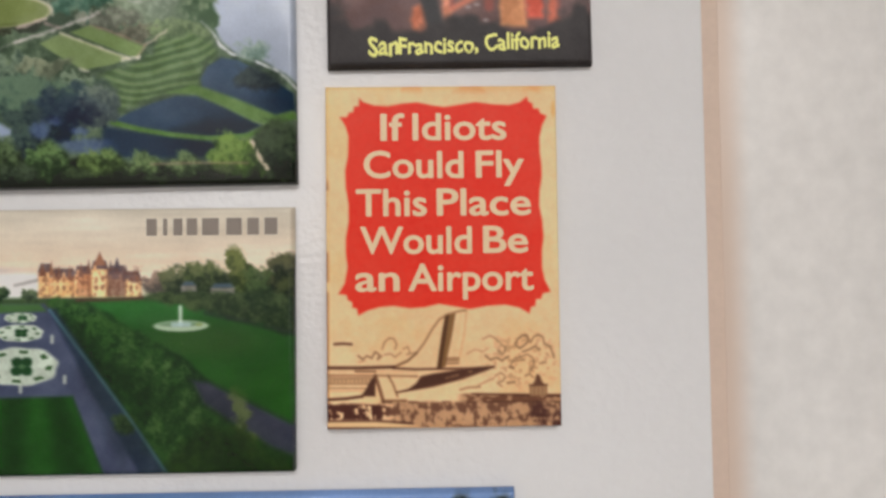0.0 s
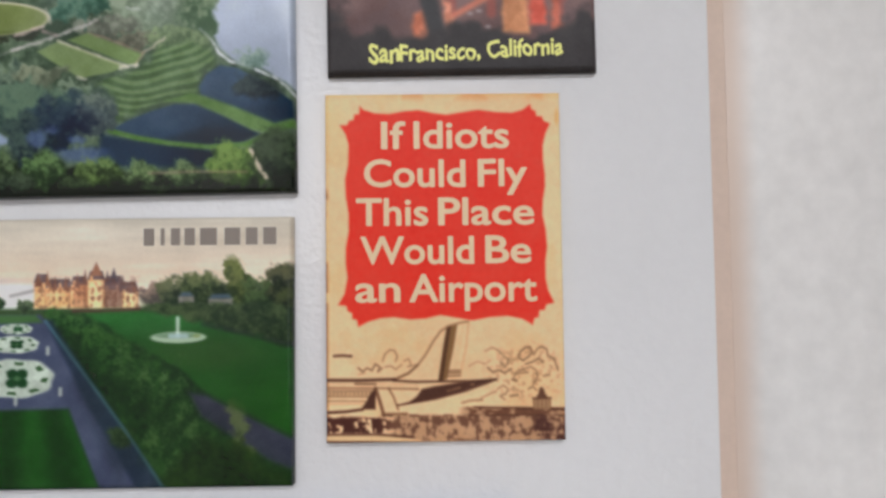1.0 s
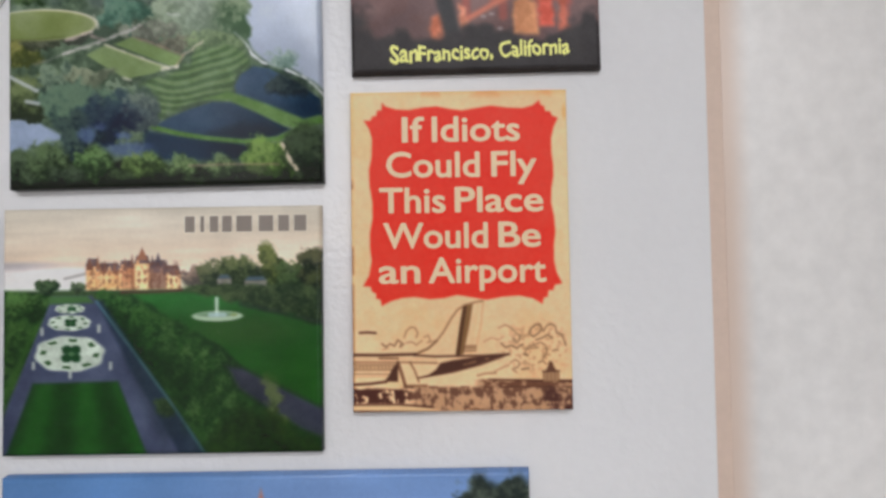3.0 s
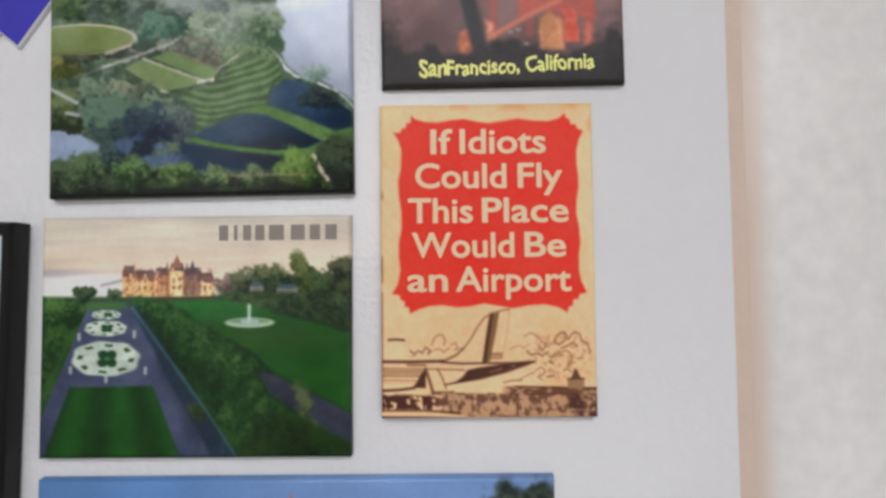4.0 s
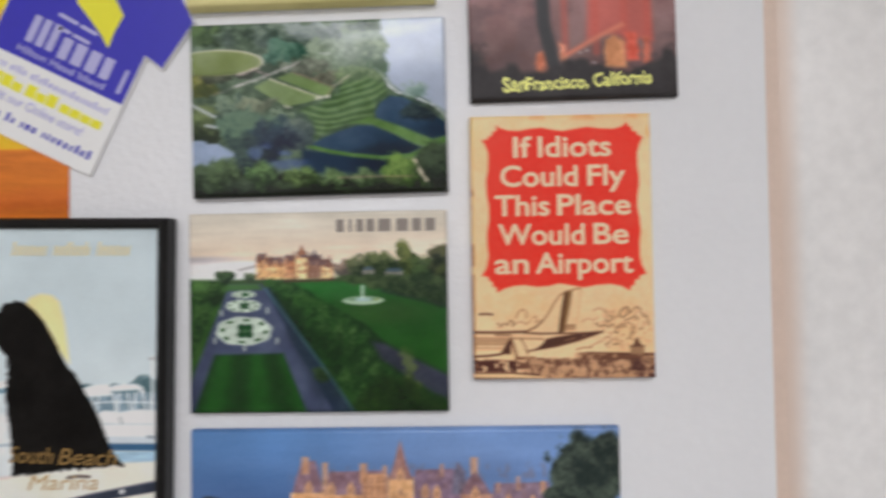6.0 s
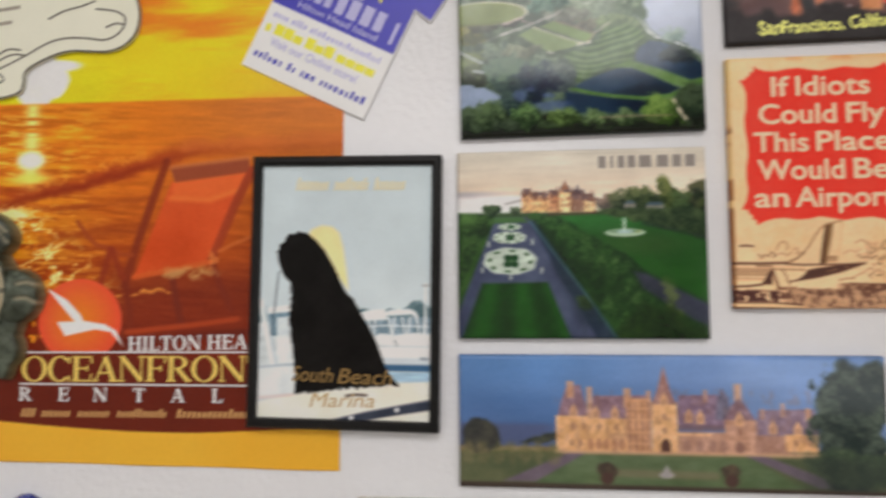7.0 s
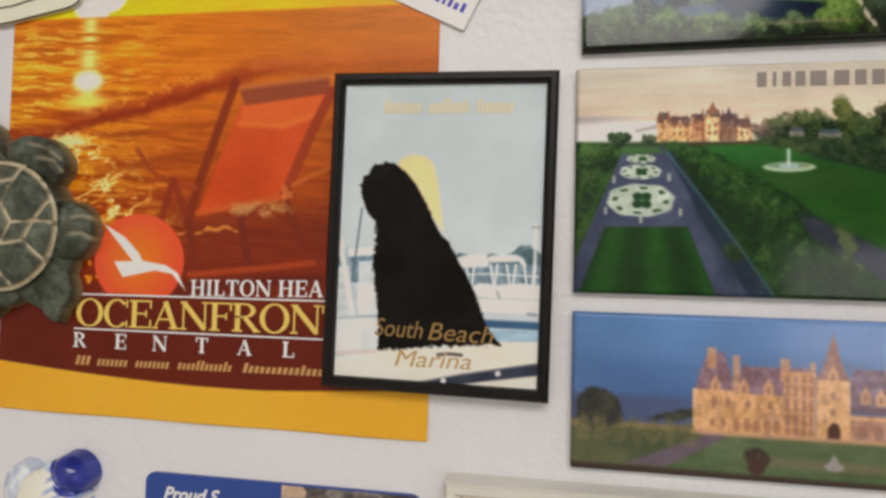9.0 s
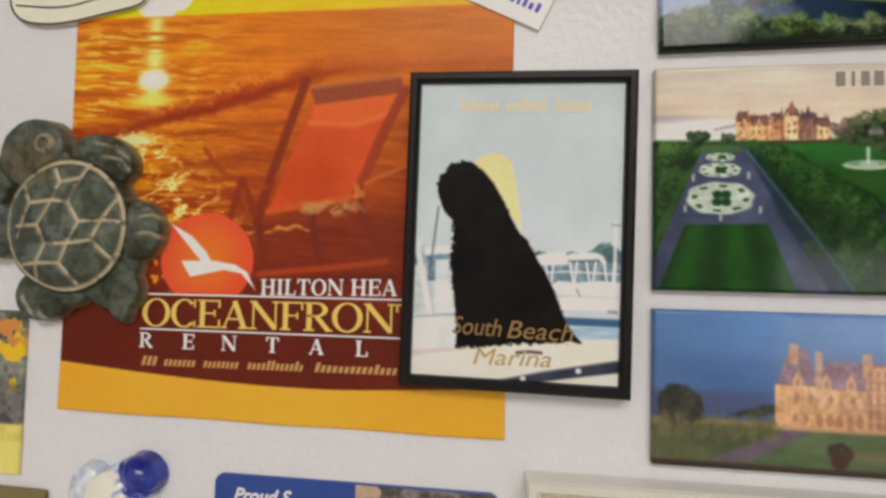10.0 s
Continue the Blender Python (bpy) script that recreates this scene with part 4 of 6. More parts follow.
def paint_panorama(art, per_mm):
    X, Y = art.grid(per_mm)
    g = ramp(Y, 630, 780)[..., None]
    img = np.array((90, 136, 186.0)) * (1 - g) + np.array((68, 102, 148.0)) * g
    img = lay(img, ramp(X, 900, 1300) * 0.5, (132, 156, 194)) + (fbm(X, Y, 220, 71, 4, sy=40)[..., None] - 0.5) * 16
    img = lay(img, ramp(Y, 746, 760) * ramp(X, 1010, 960) * 0.8, (78, 88, 118))
    img = lay(img, patch(X, Y + (fbm(X, Y, 9, 87) - 0.5) * 8, [(924, 787), (955, 774), (1000, 764), (1000, 780), (960, 788)], 3), leaves(X, Y, (44, 52, 46), (74, 78, 60), 8, 88))
    # terrace, lawns, paths
    img = lay(img, ramp(Y, 790, 797), (134, 120, 84) + (fbm(X, Y, 26, 72)[..., None] - 0.5) * 34)
    img = lay(img, ramp(Y + (X < 1000) * 8 * fbm(X, Y, 16, 73), 802, 812), leaves(X, Y, (74, 88, 54), (104, 110, 70), 60, 74))
    img = lay(img, patch(X, Y, [(1030, 806), (1330, 806), (1440, 872), (930, 872)], 5) * 0.75, np.array((86, 112, 68.0)) + (ramp(Y, 850, 815) * 12)[..., None] + (fbm(X, Y, 30, 86, 3, sy=12)[..., None] - 0.5) * 26)
    for pts in ([(892, 856), (1016, 802), (1046, 802), (952, 856)], [(1316, 802), (1350, 802), (1500, 856), (1446, 858)]):
        img = lay(img, patch(X, Y, pts, 3), np.array((112, 98, 110.0)) + (fbm(X, Y, 16, 75)[..., None] - 0.5) * 16)
    img = lay(img, stroke(X, Y, [(1100, 838), (1270, 840)], 10, 7) * 0.6, (142, 126, 94))
    # stone house: sunlit left wings, shaded right wings, violet slate
    def stone(c, n):
        return np.asarray(c, float) + (fbm(X, Y, 9, n, 3)[..., None] - 0.5) * 44

    def face(pts, c, k=1.0, soft=1.6):
        return lay(img, patch(X, Y, pts, soft) * k, c)

    def rect(x0, x1, y0, y1, c, k=1.0, soft=1.6):
        return face([(x0, y0), (x1, y0), (x1, y1), (x0, y1)], c, k, soft)

    slate, warm, gold, shade = stone((142, 116, 124), 82), stone((206, 160, 118), 83), stone((222, 176, 120), 81), stone((186, 146, 118), 89)
    img = face([(1048, 744), (1058, 702), (1158, 700), (1162, 744)], slate)
    img = face([(1204, 756), (1208, 700), (1276, 698), (1292, 756)], stone((130, 110, 126), 90))
    img = face([(1338, 770), (1346, 724), (1440, 722), (1448, 766)], stone((132, 114, 126), 91))
    img = face([(992, 742), (1000, 712), (1010, 686), (1034, 682), (1044, 716), (1050, 742)], slate)
    for x0, x1, top, low, c in ((1010, 1023, 676, 706, warm), (1046, 1056, 686, 742, warm), (1112, 1125, 688, 722, warm), (1152, 1160, 692, 720, warm), (1252, 1259, 690, 712, shade), (1305, 1318, 679, 716, warm), (1350, 1356, 722, 740, shade), (1384, 1391, 712, 736, shade), (1426, 1434, 720, 742, warm)):
        img = rect(x0, x1, top, low, c, 0.85)
    img = rect(990, 1048, 738, 802, gold)
    img = rect(1044, 1118, 742, 802, gold)
    img = rect(1116, 1160, 706, 802, stone((208, 160, 114), 92))
    for x in (1122, 1133, 1144, 1154):
        img = rect(x - 2, x + 2, 712, 798, (142, 100, 82), 0.6)
    for y in (722, 742, 764, 784):
        img = rect(1118, 1158, y, y + 4, (214, 168, 122), 0.7)
    img = rect(1204, 1292, 764, 802, shade)
    img = rect(1204, 1288, 752, 762, (112, 92, 96), 0.8, 3)
    img = rect(1204, 1264, 766, 771, (228, 184, 134))
    img = face([(1272, 742), (1276, 706), (1284, 686), (1296, 704), (1300, 742)], stone((108, 106, 122), 93))
    img = face([(1286, 744), (1300, 716), (1312, 704), (1326, 718), (1342, 744)], stone((138, 112, 118), 94))
    img = rect(1288, 1342, 742, 802, stone((194, 152, 122), 95))
    img = rect(1340, 1398, 768, 800, stone((168, 130, 108), 96))
    img = rect(1390, 1446, 766, 796, stone((214, 168, 114), 97))
    img = rect(1161, 1206, 712, 802, stone((230, 184, 128), 98))
    img = face([(1162, 716), (1172, 690), (1183, 648), (1194, 690), (1205, 716)], stone((160, 122, 110), 99))
    for px, top in ((1062, 718), (1096, 718), (1022, 716), (1226, 722), (1246, 724), (1313, 726), (1183, 694), (1370, 740), (1412, 742)):
        img = face([(px - 7, top + 26), (px - 7, top + 12), (px, top), (px + 7, top + 12), (px + 7, top + 26)], (220, 174, 124), 0.9)
        img = rect(px - 2, px + 2, top + 13, top + 22, (128, 92, 78), 0.6)
    for px, py, rx, ry in ((1020, 756, 4, 7), (1040, 756, 3, 7), (1068, 757, 3.5, 6), (1098, 757, 3.5, 6), (1183, 738, 4, 6), (1183, 762, 4, 6), (1313, 762, 4.5, 7), (1408, 780, 4, 6), (1432, 780, 3.5, 6), (1018, 786, 3, 6), (1034, 786, 3, 6)):
        img = lay(img, oval(X, Y, px, py, rx, ry, 0.4) * 0.6, (138, 98, 78))
    for px in (1052, 1066, 1080, 1094, 1108):
        img = lay(img, oval(X, Y, px, 788, 5, 10, 0.3) * 0.65, (160, 108, 80))
    for px in (1222, 1244, 1266, 1284):
        img = lay(img, oval(X, Y, px, 788, 6.5, 11, 0.3) * 0.6, (140, 106, 92))
    img = lay(img, oval(X, Y, 1313, 790, 8, 10, 0.25) * 0.8, (122, 88, 76))
    img = face([(1176, 802), (1176, 786), (1180, 779), (1185, 776), (1190, 779), (1193, 786), (1193, 802)], (84, 56, 46))
    img = rect(988, 1446, 799, 805, (202, 164, 124), 0.8, 2)
    facade = patch(X, Y, [(990, 690), (1446, 690), (1446, 804), (990, 804)], 8)
    img = lay(img, facade * ramp(fbm(X, Y, 9, 85, 4, sy=16), 0.55, 0.85) * 0.3, (132, 98, 84))
    # trees and hedges
    wob = (fbm(X, Y, 22, 76, 4) - 0.5) * 34
    img = lay(img, oval(X + wob * 0.5, Y + wob * 0.4, 850, 776, 36, 30, 0.12), leaves(X, Y, (44, 48, 44), (74, 74, 62), 14, 77))
    for px in range(830, 1000, 26):
        img = lay(img, oval(X + wob * 0.4, Y, px, 806, 11, 20, 0.3) * 0.55, leaves(X, Y, (96, 98, 58), (150, 136, 92), 9, 78))
    tree = np.maximum(oval(X + wob, Y + wob, 1500, 760, 62, 120, 0.1), np.maximum(oval(X + wob, Y + wob, 1475, 700, 40, 40, 0.15), oval(X + wob, Y + wob, 1536, 690, 36, 60, 0.15)))
    img = lay(img, tree, leaves(X, Y, (30, 42, 38), (78, 92, 76), 18, 79))
    img = lay(img, patch(X + wob, Y + wob * 0.4, [(1400, 800), (1470, 790), (1580, 800), (1580, 858), (1460, 850)], 5) * 0.85, leaves(X, Y, (44, 60, 44), (80, 98, 66), 16, 80))
    img = lay(img, ramp(X, 1380, 1480) * ramp(Y, 790, 830) * 0.5, (38, 48, 40))
    # urns and the small dome
    for px in (1080, 1297):
        img = lay(img, oval(X + wob * 0.3, Y + wob * 0.3, px, 833, 16, 13, 0.2), leaves(X, Y, (58, 46, 36), (98, 80, 58), 7, 81))
        img = lay(img, oval(X, Y, px, 848, 12, 11, 0.2), (74, 48, 40))
    img = lay(img, np.maximum(oval(X, Y, 1185, 840, 13, 6, 0.3), patch(X, Y, [(1174, 842), (1180, 830), (1185, 823), (1190, 830), (1197, 842)], 3)) * 0.85, np.array((196, 190, 188.0)) + (fbm(X, Y, 6, 85)[..., None] - 0.5) * 40)
    low = 856 + (X - 812) * 0.004
    img = lay(img, ramp(Y, 800, 812) * 0.2, (52, 62, 56))
    img = img * np.array((1.0, 0.975, 1.02)) * 0.96 + 3
    return finish(lay(img, ramp(Y, low, low + 4), (62, 52, 46)), X, Y, 84, 4)


def paint_city(art, per_mm):
    X, Y = art.grid(per_mm)
    g = ramp(Y, -100, 110)[..., None]
    img = np.array((150, 116, 116.0)) * (1 - g) + np.array((104, 82, 80.0)) * g + (fbm(X, Y, 90, 91)[..., None] - 0.5) * 46
    img = lay(img, ramp(fbm(X, Y, 60, 92), 0.5, 0.8) * 0.5, (96, 78, 80))
    img = lay(img, patch(X, Y, [(930, -60), (1060, -60), (1064, 40), (1010, 30), (960, 22), (925, 36)], 8) * 0.85, (184, 92, 82))
    for x in (876, 940, 1000, 1048):
        img = lay(img, stroke(X, Y, [(x, -400), (x + 6, 60)], 12, 6) * 0.5, (186, 86, 72))
    img = lay(img, stroke(X, Y, [(880, 66), (946, 30), (1000, 4)], 8, 4) * 0.9, (198, 120, 98))
    for pts, c in (([(818, 112), (820, 60), (836, 52), (848, 66), (846, 112)], (188, 112, 84)), ([(866, 34), (880, 44), (884, 82), (872, 80)], (198, 130, 104)), ([(962, 92), (964, 36), (984, 24), (1004, 40), (1006, 94)], (192, 132, 92)), ([(1006, 80), (1008, 20), (1030, 20), (1036, 80)], (196, 88, 70)), ([(1044, 88), (1042, 30), (1054, 30), (1058, 88)], (178, 96, 76))):
        img = lay(img, patch(X + (fbm(X, Y, 10, 93) - 0.5) * 8, Y, pts, 4), np.array(c, float) + (fbm(X, Y, 14, 94)[..., None] - 0.5) * 40)
    img = lay(img, stroke(X, Y, [(826, -420), (838, 0), (862, 110)], 24, 8), (58, 58, 60))
    for px, py in ((892, 76), (912, 60), (926, 56), (940, 82)):
        img = lay(img, oval(X, Y, px, py, 5, 2.5, 0.5) * 0.6, (190, 186, 190))
    low = 92 + (fbm(X, Y, 44, 95, 3) - 0.5) * 56 - 36 * ramp(X, 760, 690) - 24 * ramp(X, 1060, 1110)
    img = lay(img, ramp(Y, low - 12, low + 12), np.array((54, 51, 52.0)) + (fbm(X, Y, 30, 96)[..., None] - 0.5) * 14)
    return finish(lay(img, ramp(Y, 136, 156) * 0.5, (44, 42, 42)), X, Y, 97, 3)


def paint_joke(art, per_mm):
    X, Y = art.grid(per_mm)
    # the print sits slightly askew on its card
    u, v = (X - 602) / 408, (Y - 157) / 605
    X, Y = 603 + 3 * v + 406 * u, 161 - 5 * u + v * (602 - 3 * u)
    img = np.array((238, 193, 148.0)) + (fbm(X, Y, 120, 101)[..., None] - 0.5) * 18 + (fbm(X, Y, 10, 102)[..., None] - 0.5) * 9
    img = lay(img, ramp(fbm(X, Y, 55, 116, 3), 0.55, 0.85) * 0.25, (222, 170, 112))
    img = lay(img, ramp(X, 616, 603) * 0.55, (208, 172, 104))
    img = lay(img, ramp(X, 613, 605) * ramp(fbm(X, Y, 40, 103, 3), 0.46, 0.6) * ramp(Y, 320, 345) * 0.8, (124, 70, 38))
    img = lay(img, ramp(Y, 172, 160) * 0.45, (224, 172, 106))
    img = lay(img, ramp(Y, 178, 163) * ramp(fbm(X, Y, 50, 117, 3), 0.5, 0.7) * 0.4, (196, 128, 70))
    img = lay(img, oval(X, Y, 1003, 200, 4, 14, 0.6) * 0.5, (196, 150, 70))
    top = [(664, 182), (670, 189), (690, 195), (714, 196), (740, 191), (765, 189), (790, 194), (812, 197), (836, 193), (866, 188), (900, 192), (925, 193), (944, 188), (957, 178)]
    right = [(959, 186), (966, 190), (968, 199), (977, 199), (980, 207), (991, 212), (983, 228), (978, 250), (978, 275), (981, 300), (981, 322), (977, 345), (976, 370), (981, 395), (983, 425), (980, 450), (980, 480), (984, 500), (994, 521)]
    low = [(981, 524), (977, 534), (969, 534), (967, 546), (960, 548), (957, 559), (940, 549), (915, 544), (885, 546), (855, 552), (825, 547), (800, 543), (775, 549), (750, 551), (722, 547), (698, 549), (678, 555), (661, 564)]
    left = [(659, 552), (651, 550), (651, 541), (643, 537), (641, 528), (627, 527), (638, 508), (643, 480), (640, 455), (640, 430), (645, 400), (645, 370), (640, 340), (639, 310), (644, 285), (645, 250), (640, 232), (630, 216), (642, 216), (646, 208), (653, 207), (655, 197), (663, 196)]
    img = lay(img, patch(X, Y, top + right + low + left, 1.8), np.array((235, 54, 37.0)) + (fbm(X, Y, 60, 104)[..., None] - 0.5) * 16 + (fbm(X, Y, 7, 118)[..., None] - 0.5) * 10)
    dark, tan, brown = (66, 36, 26), (176, 134, 96), (112, 76, 50)

    def pen(pts, w=2.4, k=0.9, c=dark):
        return lay(img, stroke(X, Y, pts, w, 1.8) * k, c)

    def block(pts, c=dark, k=0.95, soft=1.6):
        return lay(img, patch(X, Y, pts, soft) * k, c)

    # tail fin with its dark band
    for pts, w, k, c in (([(720, 654), (745, 643), (760, 630), (774, 612), (788, 588), (800, 571), (814, 562), (834, 556), (848, 554)], 3.4, 0.8, (150, 108, 74)), ([(722, 653), (746, 642), (762, 628)], 2.2, 0.8, brown),
                         ([(848, 555), (843, 600), (834, 642)], 3, 0.6, (198, 158, 112)), ([(839, 558), (832, 600), (826, 636)], 3, 0.35, (214, 178, 132))):
        img = pen(pts, w, k, c)
    img = block([(811, 564), (829, 559), (822, 600), (814, 636), (811, 652), (796, 656), (801, 622), (806, 590)], (120, 86, 50))
    img = block([(811, 564), (818, 562), (812, 600), (804, 654), (796, 656), (801, 622), (806, 590)], (78, 48, 28))
    for y in (638, 642, 647):
        img = pen([(812, y), (833, y - 1)], 2.2, 0.75, brown)
    # fuselage lines and the shaded belly
    for pts, w, k, c in (([(606, 655), (660, 655), (722, 653)], 4.6, 0.9, dark), ([(720, 655), (760, 657), (800, 656), (850, 655), (894, 652)], 2.8, 0.9, dark), ([(606, 661), (760, 661)], 2, 0.35, tan), ([(656, 661), (690, 661)], 3, 0.8, brown),
                         ([(606, 668), (700, 668), (762, 669)], 3, 0.75, (134, 92, 64)), ([(726, 697), (790, 686), (842, 672), (880, 658), (894, 652)], 2, 0.9, dark), ([(606, 683), (680, 683)], 2, 0.6, brown), ([(606, 690), (672, 690)], 2, 0.6, brown), ([(606, 695), (668, 695)], 1.6, 0.5, tan), ([(606, 710), (640, 708), (668, 704)], 4, 0.95, dark)):
        img = pen(pts, w, k, c)
    img = block([(768, 669), (790, 664), (830, 658), (862, 654), (894, 652), (866, 662), (832, 674), (790, 685), (752, 693), (727, 697), (748, 690), (760, 681)])
    img = lay(img, stroke(X, Y, [(812, 672), (856, 660)], 2.4, 2) * 0.45 * ramp(fbm(X, Y, 9, 119, 2), 0.3, 0.6), (196, 150, 108))
    img = lay(img, ramp(Y, 670, 672) * (1 - ramp(Y, 680, 683)) * ramp(X, 690, 684) * 0.55, brown)
    img = lay(img, (np.abs(Y - 677.5) < 3.4) * (np.sin(X * 0.93) > -0.1) * (X < 680) * 0.75, (206, 164, 122))
    img = block([(665, 704), (672, 694), (680, 680), (687, 670), (692, 668), (690, 686), (690, 704)])
    img = pen([(690, 668), (697, 690), (704, 714)], 5, 0.85, (100, 64, 44))
    img = pen([(712, 668), (720, 682), (728, 704)], 2.6, 0.75, brown)
    img = pen([(702, 712), (742, 711)], 4, 0.8, brown)
    # scribbled clouds: strings of broken loops
    for loop, w, k in (([(661, 634), (668, 640), (676, 634), (684, 638), (690, 627), (697, 632), (694, 640), (701, 634)], 2.6, 0.75), ([(702, 622), (706, 610), (714, 603), (722, 604), (727, 614), (724, 622)], 2.4, 0.55), ([(706, 632), (716, 630), (724, 636), (734, 628)], 2.4, 0.5), ([(738, 622), (746, 618), (750, 628), (744, 632), (758, 628)], 2.2, 0.5), ([(662, 645), (672, 642)], 2, 0.4),
                       ([(848, 630), (862, 622), (876, 626), (884, 620)], 2, 0.4), ([(876, 604), (888, 598), (898, 603), (906, 612), (915, 617), (911, 630), (902, 624)], 2.4, 0.5), ([(880, 632), (888, 640), (898, 636), (908, 641), (920, 634)], 2.6, 0.75), ([(932, 612), (936, 604), (944, 598), (952, 597), (956, 606), (948, 614), (940, 620), (934, 616)], 2.8, 0.75), ([(958, 610), (964, 600), (972, 596), (980, 600), (982, 612), (992, 616), (996, 628), (999, 636)], 2.4, 0.7), ([(944, 626), (956, 622), (966, 616), (974, 622)], 2.4, 0.8),
                       ([(924, 648), (930, 638), (942, 634), (952, 630), (962, 636), (964, 648), (958, 658)], 2.4, 0.6), ([(922, 652), (928, 654)], 4, 0.8), ([(896, 668), (906, 662), (914, 668), (910, 676), (900, 680), (908, 686)], 2.4, 0.55), ([(930, 642), (948, 640)], 2.4, 0.6), ([(948, 668), (956, 664), (962, 670)], 2.4, 0.6), ([(974, 646), (984, 644)], 3, 0.6), ([(918, 680), (930, 678)], 3.4, 0.7), ([(868, 684), (884, 676), (894, 672)], 2.2, 0.5), ([(836, 692), (850, 688), (870, 687)], 3, 0.6)):
        img = pen(loop, w, k, (122, 84, 58))
    img = lay(img, ramp(fbm(X, Y, 6, 120, 3), 0.55, 0.72) * oval(X, Y, 945, 640, 62, 46, 0.4) * 0.35, brown)
    img = pen([(620, 614), (634, 613), (649, 614)], 3.6, 0.85)
    # terminal, control tower, spectators as rough ink texture
    img = lay(img, ramp(X, 825, 856) * ramp(Y, 697, 700) * (1 - ramp(Y, 712, 715)) * (0.5 + 0.5 * ramp(fbm(X, Y, 11, 121, 3, sy=5), 0.3, 0.6)), (104, 66, 46))
    img = lay(img, ramp(X, 850, 860) * stroke(X, Y, [(850, 699), (1012, 701)], 2.4, 1.5) * 0.85, dark)
    img = block([(956, 702), (956, 684), (986, 684), (986, 702)], (160, 122, 88))
    img = pen([(956, 684), (986, 683)], 2.4, 0.8)
    img = block([(960, 683), (965, 676), (967, 667), (970, 664), (974, 667), (977, 676), (982, 683)], (88, 54, 38))
    for x in (957, 964, 971, 978, 985):
        img = pen([(x, 686), (x, 701)], 1.8, 0.5, brown)
    grit = 0.55 * fbm(X, Y, 6, 108, 3, sy=11) + 0.45 * fbm(X, Y, 36, 110, 3, sy=9)
    near = ramp(Y, 712 + 6 * fbm(X, Y * 0 + 1, 16, 122, 3), 720) * (1 - ramp(Y, 742, 747)) * (1 - ramp(X, 700, 760))
    img = lay(img, near * ramp(grit, 0.3, 0.46), (72, 38, 30))
    img = lay(img, ramp(X, 690, 720) * stroke(X, Y, [(700, 714), (1012, 713)], 3, 2) * ramp(fbm(X, Y, 14, 123, 2), 0.3, 0.5) * 0.85, dark)
    far = ramp(X, 690, 740) * ramp(Y, 711, 716) * (1 - ramp(Y, 755, 759))
    img = lay(img, far * 0.55, (142, 102, 74))
    img = lay(img, far * ramp(grit, 0.42, 0.62) * 0.8, (88, 54, 40))
    img = lay(img, np.maximum(oval(X, Y, 972, 734, 16, 20, 0.4), oval(X, Y, 1008, 742, 14, 18, 0.3)) * ramp(grit, 0.2, 0.45) * 0.9, (70, 38, 32))
    img = lay(img, patch(X, Y, [(606, 749), (700, 748), (750, 752), (770, 758), (606, 757)], 2), (232, 186, 138))
    img = pen([(606, 747), (690, 746), (750, 750)], 3, 0.8)
    img = pen([(606, 760), (680, 760), (760, 761)], 4, 0.9)
    return finish(img, X, Y, 113, 2, 7, 3)


